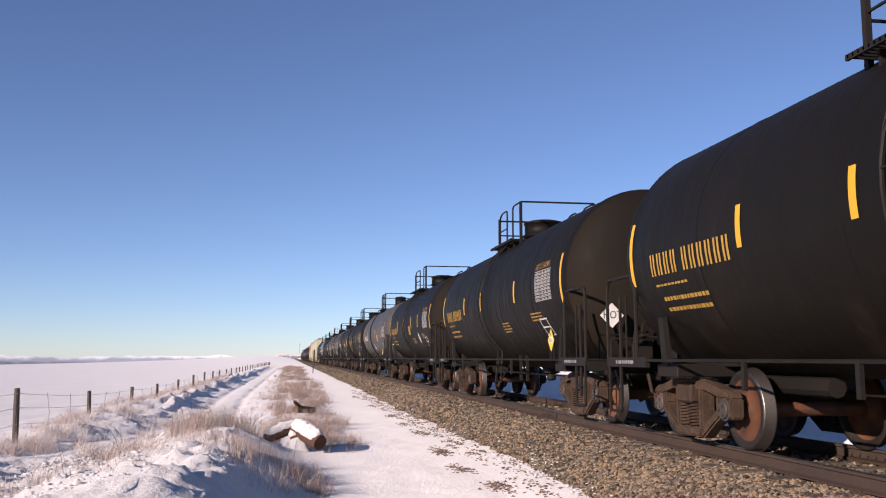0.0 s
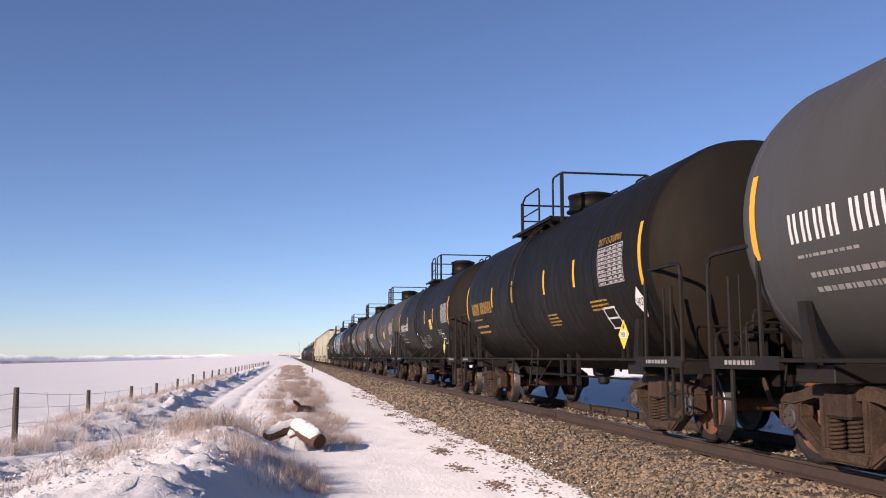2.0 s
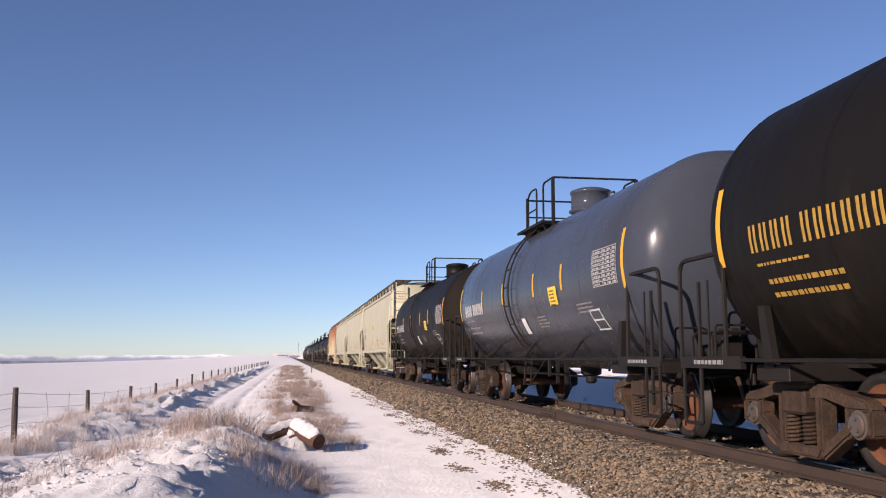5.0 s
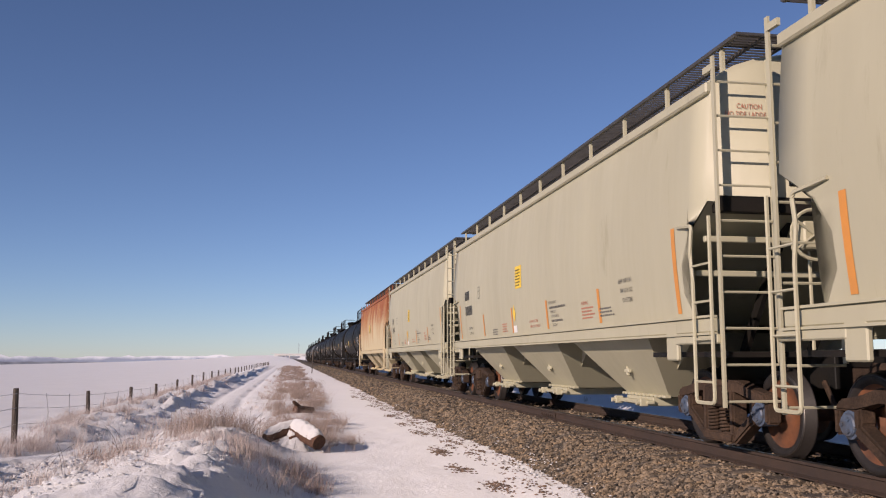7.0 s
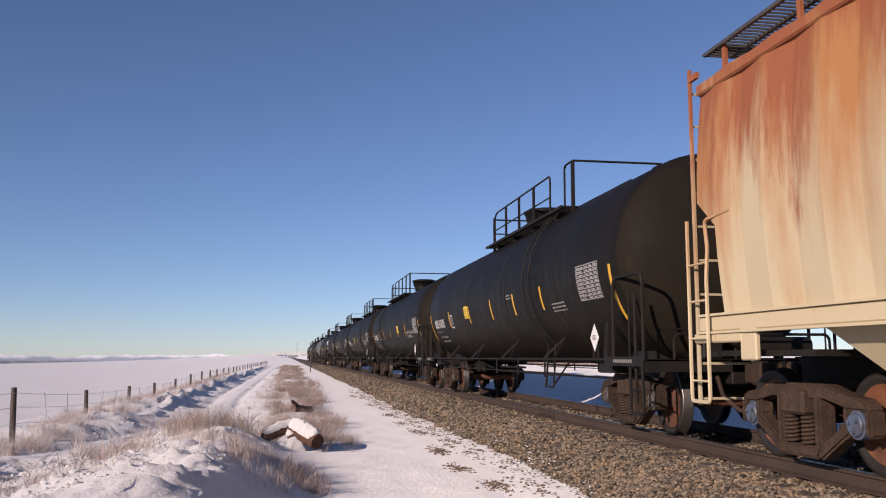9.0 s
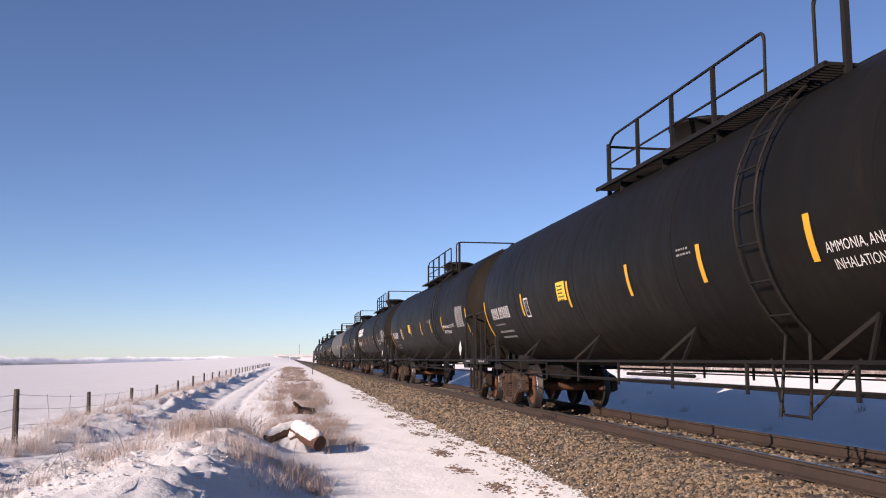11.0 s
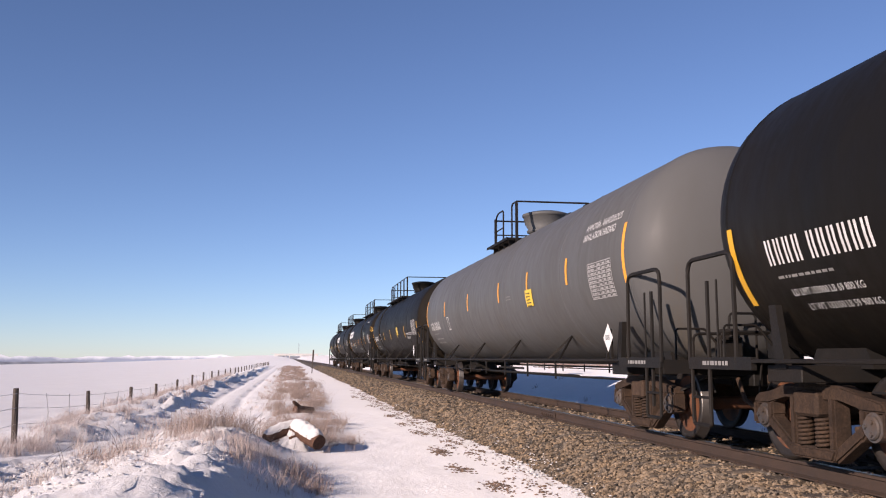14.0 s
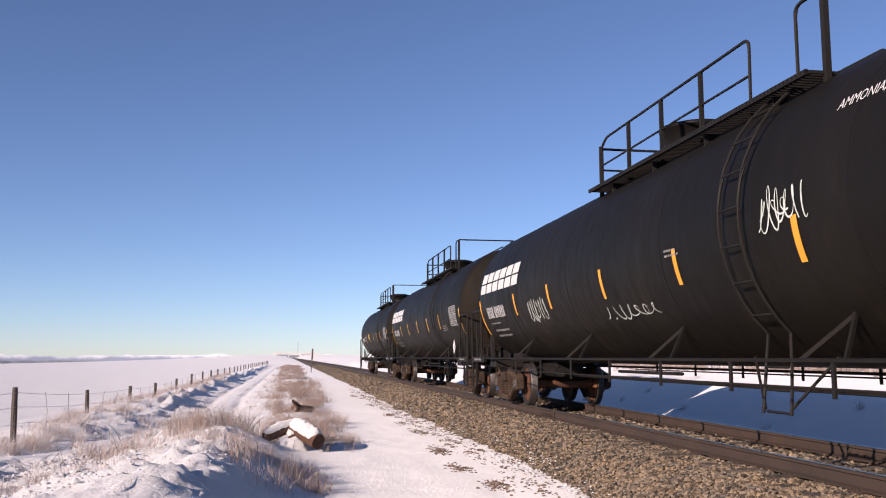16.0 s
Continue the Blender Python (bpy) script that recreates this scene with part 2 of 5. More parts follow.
def ground_z(x, y):
    """Height of the snow: the path beside the track, the grassy bank, the field, the ditch beyond the track."""
    x, y = np.asarray(x, float), np.asarray(y, float)
    z = np.full(np.broadcast(x, y).shape, -.58)
    near = 1 - rise(y, 15.5, 20)
    fore = 1 - rise(y, 10.5, 13.5)
    side = x + 1.12 + .05 * fore + .25 * grid_noise(y * .35, y * 0 + 3.)
    bank = np.exp(-(side / np.where(side > 0, .82 + .1 * fore, 1.6)) ** 2)
    lane = np.exp(-np.abs((x - lane_x(y)) / .95) ** 4) * (1 - rise(y, 160, 260))
    z = z + near * bank * (1 - .55 * lane) * (.40 + .2 * fore + .04 * grid_noise(x * .8, y * .6, 3))
    rut = np.exp(-((np.abs(x - lane_x(y)) - .5) / .2) ** 2) * lane
    z = z - rut * (.06 + .05 * grid_noise(x * 2.5, y * 2.2, 41)) - lane * .035 * np.abs(grid_noise(x * 3.3, y * 2.9, 46)) * (1 - rise(y, 19, 24))
    strip = np.exp(-((x - .25) / .65) ** 2) * (1 - near) * (1 - rise(y, 170, 260))
    z = z + strip * (.07 + .06 * grid_noise(x * 1., y * .25, 5))
    verge = np.exp(-((x + 4.5) / .9) ** 2) * (1 - rise(y, 120, 300))
    z = z + verge * (.14 + .2 * grid_noise(x * .6, y * .35, 7))
    rough = rise(-x, -.2, 1.0) * (1 - rise(-x, 5.6, 8)) * (1 - rise(y, 60, 140)) * (1 - .9 * lane)
    z = z + rough * (.05 * grid_noise(x * 1.6, y * 1.3, 9) + .05 * grid_noise(x * 3.4, y * 3.0, 11) + .05 * np.abs(grid_noise(x * 6.1, y * 5.6, 12)) + (.05 * np.abs(grid_noise(x * 9.3, y * 8.1, 18)) + .025 * grid_noise(x * 14, y * 12, 19)) * (1 - rise(y, 14, 20)))
    ridge_line = np.exp(-((x - lane_x(y) + 1.6) / .45) ** 2) * rise(y, 22, 30) * (1 - rise(y, 110, 200))
    z = z + ridge_line * (.12 + .2 * np.abs(grid_noise(x * 1.9, y * .8, 42)) + .08 * grid_noise(x * 5, y * 3, 43))
    field = rise(-x, 5.5, 9) * (1 - rise(y, 150, 400))
    z = z + field * (.03 * grid_noise(x * .5, y * .35, 44) + .035 * np.abs(grid_noise(x * 1.7, y * .9, 45)))
    z = z + (.02 * grid_noise(x * 1.1, y * .4, 13) + .012 * grid_noise(x * 3.1, y * 1.7, 14) + .006 * grid_noise(x * 6.3, y * 4.1, 17)) * (np.abs(x - TRACK_X) < 40)
    d = np.abs(x - TRACK_X)
    bed = 1 - rise(d, 1.4, 2.9)
    z = z * (1 - bed) + (-.62) * bed
    far = x - TRACK_X
    z = z - .25 * rise(far, 2.6, 4.5) * (1 - rise(far, 5, 8)) + .74 * rise(far, 4.8, 9) + .28 * rise(far, 9, 14.5) - .5 * rise(far, 40, 300)
    z = z + rise(far, 3, 6) * (.05 * grid_noise(x * .8, y * .5, 15) + .05 * grid_noise(x * .3, y * .2, 16)) * (1 - rise(far, 60, 100))
    r = np.hypot(x, y)
    a = np.degrees(np.arctan2(x, np.maximum(y, 1e-3)))
    hill = np.interp(a, [-30, -16.8, -13, -9.6, -6, -2.5, 0, 5, 15, 30], [-17, -15.5, -12, -8, -2.5, 8, 9, 6, 5, 5])
    z = z + np.clip((r - 250) / 2350, 0, 2) * hill * (y > 0)
    cut = np.exp(-((x - TRACK_X) / 14) ** 2)
    z = z * (1 - cut * (y > 200)) + (-.6) * cut * (y > 200)
    return z


def spaced(a, b, n0, step, grow, limit):
    out, s, v = [], step, a
    while v < b:
        out.append(v)
        v += s
        if v > n0:
            s = min(s * grow, limit)
    return out + [b]


def sheet(name, xs, ys, zf, mat):
    X, Y = np.meshgrid(xs, ys)
    Z = zf(X, Y)
    nx, ny = len(xs), len(ys)
    me = bpy.data.meshes.new(name)
    i = np.arange(nx * ny).reshape(ny, nx)
    q = np.stack([i[:-1, :-1], i[:-1, 1:], i[1:, 1:], i[1:, :-1]], -1).reshape(-1, 4)
    me.from_pydata(np.stack([X, Y, Z], -1).reshape(-1, 3).tolist(), [], q.tolist())
    me.materials.append(mat)
    smooth(me)
    return new(name, me)


gx = [-v for v in spaced(.0, 4600, 6, .06, 1.07, 300)][::-1]
gx = gx[:-1] + spaced(.0, 4600, 4, .11, 1.075, 300)
gy = [-v for v in spaced(.1, 900, 1, 1.5, 1.3, 200)][::-1] + spaced(0., 8., 9, .25, 1.03, 250)[:-1] + spaced(8., 4700, 19, .07, 1.025, 250)
ground = tagged(sheet("ground", gx, gy, ground_z, M_SNOW), "wind-packed snow over a path, a grassy bank and fields", "ground", kind="structure")


def ballast_z(x, y):
    d = np.abs(x - TRACK_X)
    toe = 2.5 + .16 * grid_noise(y * .45, y * 0, 21) + .07 * grid_noise(y * 1.7, y * 0, 22)
    z = -.205 - .46 * rise(d, 1.45, toe + .25) - .12 * rise(d, toe, toe + .35)
    return z + .02 * grid_noise(x * 7, y * 7, 23)


bx = [TRACK_X + v for v in np.linspace(-2.95, 2.95, 60)]
by = spaced(-40, 1900, 30, .22, 1.05, 60)
ballast = tagged(sheet("ballast_bed", bx, by, ballast_z, M_BALLAST), "brown crushed-stone ballast bed under the track", "ballast", kind="structure")


def rail_profile():
    return [(-.07, -.172), (.07, -.172), (.07, -.158), (.012, -.14), (.009, -.045), (.036, -.035), (.036, -.006), (.028, 0), (-.028, 0), (-.036, -.006), (-.036, -.035),
            (-.009, -.045), (-.012, -.14), (-.07, -.158)]


def rail(x, label):
    bm = bmesh.new()
    pr = rail_profile()
    ys = [-60, -10, 0, 10, 20, 40, 80, 160, 400, 1000, 1900]
    rings = [[bm.verts.new((x + px, y, pz)) for px, pz in pr] for y in ys]
    for q, s in zip(rings, rings[1:]):
        for k in range(len(pr)):
            f = bm.faces.new((q[k], q[(k + 1) % len(pr)], s[(k + 1) % len(pr)], s[k]))
            f.material_index = 1 if k in (6, 7, 8) else 0
    bm.faces.new(rings[0])
    bm.faces.new(rings[-1])
    return tagged(new("rail", mesh_of("rail", bm, [M_RAILSIDE, M_RAILTOP])), label, "rail", "rails of the track", "structure")


rails = [rail(TRACK_X - .7525, "rusty steel rail with a polished head"), rail(TRACK_X + .7525, "rusty steel rail with a polished head")]


# ---------------------------------------------------------------- running gear
CACHE = {}
WHEEL_R = .457


def cached(key, make):
    if key not in CACHE:
        CACHE[key] = make()
    return CACHE[key]


def wheel_mesh():
    bm = bmesh.new()
    prof = [(-.09, .07), (-.09, .13), (-.05, .15), (-.035, .36), (-.068, .385), (-.068, .435), (-.055, .457), (.045, .46), (.06, .485), (.075, .485), (.08, .46),
            (.075, .40), (.03, .37), (.02, .16), (.06, .13), (.06, .07)]
    lathe(bm, prof, "x", 48, [0, 0, 0, 2, 2, 1, 2, 2, 2, 2, 2, 2, 0, 0, 0])
    return mesh_of("wheel", bm, [M_WHEEL, M_TREAD, M_RIM], True)


def axle_mesh():
    bm = bmesh.new()
    lathe(bm, [(-1.06, .075), (-.95, .09), (-.82, .1), (-.5, .085), (.5, .085), (.82, .1), (.95, .09), (1.06, .075)], "x", 16)
    return mesh_of("axle", bm, M_WHEEL, True)


def cap_mesh(mat):
    bm = bmesh.new()
    lathe(bm, [(-.10, .02), (-.10, .095), (-.085, .105), (-.07, .105), (-.065, .13), (.12, .13)], "x", 24)
    for k in range(3):
        a = k * math.tau / 3
        r = bmesh.ops.create_cone(bm, cap_ends=True, segments=6, radius1=.02, radius2=.02, depth=.03)
        bmesh.ops.rotate(bm, verts=r["verts"], matrix=Matrix.Rotation(math.pi / 2, 3, "Y"))
        bmesh.ops.translate(bm, verts=r["verts"], vec=(-.105, .06 * math.cos(a), .06 * math.sin(a)))
    return mesh_of("bearing_cap", bm, mat)


def side_frame_mesh():
    """A cast side frame: arched top chord, sloping lower chord, two windows beside the spring nest, jaws over the bearings."""
    bm = bmesh.new()
    x0, x1 = -.085, .085
    prism(bm, [(-1.1, .58), (-1.02, .68), (-.72, .72), (-.45, .80), (.45, .80), (.72, .72), (1.02, .68), (1.1, .58), (.78, .58), (.45, .69), (-.45, .69), (-.78, .58)], x0, x1)
    prism(bm, [(-.40, .22), (.40, .22), (.34, .10), (-.34, .10)], x0 - .03, x1 + .03)
    for s in (-1, 1):
        def q(pts):
            return [(s * y, z) for y, z in pts][::s]
        prism(bm, q([(.34, .08), (.82, .38), (.76, .48), (.30, .20)]), x0, x1)
        prism(bm, q([(.71, .46), (.81, .40), (.81, .60), (.71, .62)]), x0, x1)
        prism(bm, q([(.27, .20), (.37, .20), (.37, .70), (.27, .70)]), x0 - .01, x1 + .01)
        prism(bm, q([(1.02, .36), (1.1, .36), (1.1, .60), (1.02, .60)]), x0, x1)
        prism(bm, q([(.72, .30), (.79, .36), (.79, .58), (.72, .56)]), x0, x1)
    bmesh.ops.bevel(bm, geom=list(bm.edges), offset=.022, segments=2, affect="EDGES")
    return mesh_of("side_frame", bm, M_TRUCK)


def spring_mesh():
    bm = bmesh.new()
    n = 84
    tube(bm, [(.062 * math.cos(k * .52), .062 * math.sin(k * .52), .22 + .27 * k / n) for k in range(n)], .017, 5)
    return mesh_of("spring", bm, M_TRUCK, True)


def bolster_mesh():
    bm = bmesh.new()
    box(bm, -1.16, 1.16, -.2, .2, .50, .74, .03)
    box(bm, -.4, .4, -.32, .32, .66, .82, .03)
    return mesh_of("truck_bolster", bm, M_TRUCK)


def brake_mesh():
    bm = bmesh.new()
    tube(bm, [(-.9, .42, .40), (0, .34, .42), (.9, .42, .40)], .035)
    tube(bm, [(-.9, -.42, .40), (0, -.34, .42), (.9, -.42, .40)], .035)
    for s in (-1, 1):
        for x in (-.76, .76):
            box(bm, x - .05, x + .05, s * .40 - .03, s * .40 + .03, .28, .56, .01)
    tube(bm, [(.1, -.35, .42), (.1, .1, .30), (.1, .35, .42)], .025)
    return mesh_of("brake_rigging", bm, M_TRUCK)


ROLLING = []


def truck(car, yc, cap=None):
    b = part("truck", cached("bolster", bolster_mesh), car, pose(0, yc, 0))
    for s in (-1, 1):
        part("side_frame", cached("side", side_frame_mesh), b, pose(s * 1.0, 0, 0))
        for y in (-.14, .0, .14):
            part("spring", cached("spring", spring_mesh), b, pose(s * (1.06 if y else .95), y, 0))
    part("brake_rigging", cached("brake", brake_mesh), b)
    for d in (-.889, .889):
        w = part("wheelset", cached("axle", axle_mesh), car, pose(0, yc + d, WHEEL_R))
        for s in (-1, 1):
            part("wheel", cached("wheel", wheel_mesh), w, pose(s * .755, 0, 0, 0, 0, 0 if s < 0 else 180))
            part("bearing_cap", cached(("cap", (cap or M_RUSTCAP).name), lambda: cap_mesh(cap or M_RUSTCAP)), w, pose(s * 1.0, 0, 0, 0, 0, 0 if s < 0 else 180), "blue-grey bearing end cap" if cap else "rusty bearing end cap")
        ROLLING.append((w, yc + d))


# ---------------------------------------------------------------- markings on curved or flat sides
def on_tank(R, zc, off):
    return lambda y, s: (-(R + off) * math.cos(s / R), y, zc + (R + off) * math.sin(s / R))


def patch(bm, at, y0, y1, s0, s1, cuts=6, lean=0.):
    """A thin sheet on the side between two places along it and two heights."""
    rows = []
    for k in range(cuts + 1):
        s = s0 + (s1 - s0) * k / cuts
        rows.append([bm.verts.new(at(y + lean * (k / cuts - .5), s)) for y in (y0, y1)])
    for a, b in zip(rows, rows[1:]):
        bm.faces.new((a[0], a[1], b[1], b[0]))


def quad_patch(bm, at, pts):
    c = [bm.verts.new(at(*p)) for p in pts]
    bm.faces.new(c)


def bars(bm, at, y, s, words, h, gap=.28, ratio=.62):
    """Characters that cannot be given, as upright bars: words is a list of lengths in characters; it runs towards -y."""
    w = h * ratio
    for n in words:
        for _ in range(n):
            for d in (0, .42):
                patch(bm, at, y - w * d, y - w * (d + .22), s, s + h, 2)
            y -= w
        y -= w * gap * 2
    return y


def small_lines(bm, at, y, s, width, n, h=.028, pitch=.065, seed=1):
    """Lines of small print as broken bars."""
    rnd = random.Random(seed)
    for k in range(n):
        yy, end = y, y - width * rnd.uniform(.75, 1)
        while yy > end:
            w = rnd.uniform(.03, .10)
            patch(bm, at, yy, max(yy - w, end), s - k * pitch, s - k * pitch + h, 1)
            yy -= w + .022


def lettering(text, at, y, s, h):
    """Words in the built-in font, laid on the side, running towards -y."""
    cu = bpy.data.curves.new("letters", "FONT")
    cu.body, cu.size, cu.resolution_u = text, h * 1.38, 2
    ob = bpy.data.objects.new("letters", cu)
    me = bpy.data.meshes.new_from_object(ob)
    bpy.data.objects.remove(ob)
    bpy.data.curves.remove(cu)
    for v in me.vertices:
        v.co = at(y - v.co.x * .82, s + v.co.y)
    return me


def add_mesh(bm, me):
    bm.from_mesh(me)
    bpy.data.meshes.remove(me)


# ---------------------------------------------------------------- tank cars
def tank_mesh(R, half, zc, mat, dusty):
    bm = bmesh.new()
    prof = []
    depth = .72
    for k in range(9):
        a = k / 8 * math.pi / 2
        prof.append((-half - depth * math.cos(a), max(R * math.sin(a), .02)))
    for k in range(1, 8):
        prof.append((-half + 2 * half * k / 8, R))
    prof += [(-y, r) for y, r in prof[:9][::-1]]
    n = len(prof) - 1
    lathe(bm, prof, "y", 64, [1 if dusty and (i < 7 or i >= n - 7) else 0 for i in range(n)])
    bmesh.ops.translate(bm, verts=bm.verts, vec=(0, 0, zc))
    return mesh_of("tank", bm, [mat, M_HEAD], True)


def seam_mesh(R, zc, mat):
    """A raised weld round the tank."""
    bm = bmesh.new()
    rings = []
    for y, r in ((-.03, R + .0005), (-.012, R + .005), (.012, R + .005), (.03, R + .0005)):
        rings.append([bm.verts.new((r * math.cos(k * math.tau / 64), y, zc + r * math.sin(k * math.tau / 64))) for k in range(64)])
    for q, t in zip(rings, rings[1:]):
        for k in range(64):
            bm.faces.new((q[k], q[(k + 1) % 64], t[(k + 1) % 64], t[k]))
    return mesh_of("weld_seam", bm, mat)


def platform_mesh(ya, yb, z, s):
    bm = bmesh.new()
    x0, x1 = (-1.12, -.58) if s < 0 else (.58, 1.12)
    box(bm, x0, x0 + .03, yb, ya, z - .035, z + .02)
    box(bm, x1 - .03, x1, yb, ya, z - .035, z + .02)
    y = yb
    while y < ya:
        box(bm, x0, x1, y, y + .022, z - .02, z + .012)
        y += .075
    for k in range(4):
        yy = yb + (ya - yb) * (k + .5) / 4
        box(bm, x0 + .12, x1 - .12, yy - .015, yy + .015, z - .28, z - .02)
    return mesh_of("platform", bm, M_FRAME)


def long_rail_mesh(ya, g0, z, top, x):
    """The run of rail from the platform's end to the ladder's gap, with its posts."""
    bm = bmesh.new()
    r = .021
    tube(bm, bend([(x, ya, z - .1), (x, ya, top - .14), (x, ya - .25, top), (x, g0, top), (x, g0 + .02, z)], .12), r)
    tube(bm, [(x, ya, z + (top - z) * .5), (x, g0, z + (top - z) * .5)], r * .8)
    k = max(int((ya - g0) / 1.0), 1)
    for i in range(1, k):
        y = ya + (g0 - ya) * i / k
        box(bm, x - .025, x + .025, y - .025, y + .025, z - .05, top)
    box(bm, x - .03, x + .03, ya - .03, ya + .03, z - .1, top - .1)
    return mesh_of("handrail", bm, M_FRAME)


def short_rail_mesh(g1, yb, z, top, x):
    bm = bmesh.new()
    tube(bm, bend([(x, g1, z), (x, g1, top), (x, yb, top), (x, yb, z - .1)], .12), .021)
    k = int((g1 - yb) / 1.1)
    for i in range(1, k):
        y = g1 + (yb - g1) * i / k
        box(bm, x - .025, x + .025, y - .025, y + .025, z - .05, top)
    box(bm, x - .03, x + .03, yb - .03, yb + .03, z - .1, top)
    return mesh_of("ladder_handrail", bm, M_FRAME)


def cross_rail_mesh(y, z, top, mid):
    bm = bmesh.new()
    tube(bm, [(-.88, y, top), (.88, y, top)], .021)
    if mid:
        tube(bm, [(-.88, y, z + .5 * (top - z)), (.88, y, z + .5 * (top - z))], .017)
    return mesh_of("cross_rail", bm, M_FRAME)


def manway_mesh(y, z, r, h, mat, flare):
    """The fittings housing on top: a drum with a rim, or a bowl that widens upwards."""
    bm = bmesh.new()
    w = 1.32 if flare else 1.0
    lathe(bm, [(z - .35, r * .96), (z + h * .05, r * .96), (z + h * .08, r * 1.12), (z + h * .16, r * 1.12), (z + h * .18, r), (z + h * .5, r * (1 + (w - 1) * .75)), (z + h * .82, r * w),
               (z + h * .84, r * w * 1.05), (z + h * .95, r * w * 1.05), (z + h * .97, r * w), (z + h * 1.06, r * w * .7), (z + h * 1.1, r * .2)], "z", 32)
    bmesh.ops.translate(bm, verts=bm.verts, vec=(0, y, 0))
    me = mesh_of("manway_dome", bm, mat, True)
    return me


def latch_mesh(y, z, r, h, flare):
    bm = bmesh.new()
    w = 1.32 if flare else 1.0
    tube(bm, bend([(-.1, y + r * w * .9, z + h * 1.05), (-.1, y + r * w * 1.25, z + h * 1.1), (-.1, y + r * w * 1.35, z + h * .7)], .05), .028)
    box(bm, -.16, -.04, y + r * w * .95, y + r * w * 1.12, z + h * .78, z + h * 1.02, .01)
    return mesh_of("latch", bm, M_FRAME)


def ladder_rail_mesh(R, zc, y, d, z_low, top_s):
    """One upright of the side ladder: round the tank's flank and down to its hanging foot."""
    bm = bmesh.new()
    at = on_tank(R, zc, .09)
    pts = [at(y + d, top_s * (1 - k / 14) - 1.25 * k / 14) for k in range(15)]
    pts += [(pts[-1][0] - .02, y + d * 1.15, .95), (pts[-1][0] - .06, y + d * 1.25, z_low)]
    tube(bm, pts, .018, 6)
    return mesh_of("ladder_rail", bm, M_FRAME)


def ladder_brace_mesh(R, zc, y, d, half_w, z_low):
    bm = bmesh.new()
    xl = on_tank(R, zc, .09)(y, -1.25)[0]
    tube(bm, [(xl - .05, y + d * half_w * 1.1, z_low + .05), (xl + .15, y + d * (half_w + .55), 1.05)], .017, 5)
    return mesh_of("ladder_brace", bm, M_FRAME)


def rung_mesh(half_w):
    bm = bmesh.new()
    tube(bm, [(0, -half_w, 0), (0, half_w, 0)], .014, 5)
    return mesh_of("rung", bm, M_FRAME)


def ladder_rungs(R, zc, y, half_w, z_low, top_s):
    """The places of the rungs: round the tank's flank, then down the hanging foot."""
    at = on_tank(R, zc, .09)
    out, s = [], top_s
    while s > -1.2:
        out.append(at(y, s))
        s -= .36
    xl = at(y, -1.25)[0]
    return out + [(xl - .04, y, z) for z in (.95, .72, z_low + .02)]


def safety_rail_mesh(L, double):
    bm = bmesh.new()
    for s in (-1, 1):
        x = s * 1.5
        tube(bm, [(x, -L, 1.02), (x, L, 1.02)], .021)
        if double:
            tube(bm, [(x, -L + 2.4, .78), (x, L - 2.4, .78)], .012)
            n = int(L * 2 / 1.7)
            for k in range(2, n - 1):
                y = -L + 2 * L * k / n
                box(bm, x - .012, x + .012, y - .022, y + .022, .70, 1.03)
        else:
            for y in (-L * .35, L * .2, L * .5):
                box(bm, x - .02, x + .02, y - .03, y + .03, .72, 1.04)
    return mesh_of("safety_rail", bm, M_FRAME)


def brace_mesh(R, zc):
    """One stay from the safety rail up to the tank's flank: a pair of legs."""
    bm = bmesh.new()
    for d in (-.34, .34):
        tube(bm, [(-1.49, d, 1.02), (-R * math.cos(-.74), 0, zc + R * math.sin(-.74))], .024, 4)
    return mesh_of("diagonal_brace", bm, M_FRAME)


def end_sill_mesh(S, s):
    """The stub sill at one end with its striker, deck plates and saddle under the tank."""
    bm = bmesh.new()
    a, b = S - 2.1, S + 1.12
    box(bm, -.3, .3, s * b if s < 0 else a, a * s if s < 0 else b, .70, 1.02, .01)
    y0, y1 = sorted((s * (S - .95), s * (S - .35)))
    box(bm, -1.38, 1.38, y0, y1, .82, .98, .01)
    prism(bm, [(s * (S - 1.15), .95), (s * (S - .15), .95), (s * (S - .35), 1.3), (s * (S - .95), 1.3)][::s], -.78, .78)
    for x in (-1.40, 1.34):
        prism(bm, [(s * (S - .72), .95), (s * (S - .54), .95), (s * (S - .46), 1.56), (s * (S - .58), 1.56)][::s], x, x + .07)
    return mesh_of("end_sill", bm, M_FRAME)


def end_deck_mesh(S, s):
    bm = bmesh.new()
    y0, y1 = sorted((s * (S + .55), s * (S + 1.12)))
    box(bm, -1.48, 1.48, y0, y1, 1.0, 1.03)
    ya, yb = sorted((s * (S + 1.08), s * (S + 1.12)))
    box(bm, -1.48, 1.48, ya, yb, .86, 1.02)
    ya, yb = sorted((s * (S - .3), s * (S + 1.1)))
    box(bm, -1.52, -1.46, ya, yb, .93, 1.06)
    box(bm, 1.46, 1.52, ya, yb, .93, 1.06)
    return mesh_of("end_deck", bm, M_FRAME)


def end_rail_mesh(S, s, x):
    bm = bmesh.new()
    tube(bm, bend([(x, s * (S + .02), 1.0), (x, s * (S + .04), 2.16), (x, s * (S + 1.1), 2.16), (x, s * (S + 1.1), 1.0)], .16), .026)
    tube(bm, [(x * .97, s * (S + .72), .45), (x * .97, s * (S + .72), 1.9)], .024)
    tube(bm, [(x * .97, s * (S + .5), 1.0), (x * .97, s * (S + .5), 1.9)], .014)
    return mesh_of("end_handrail", bm, M_FRAME)


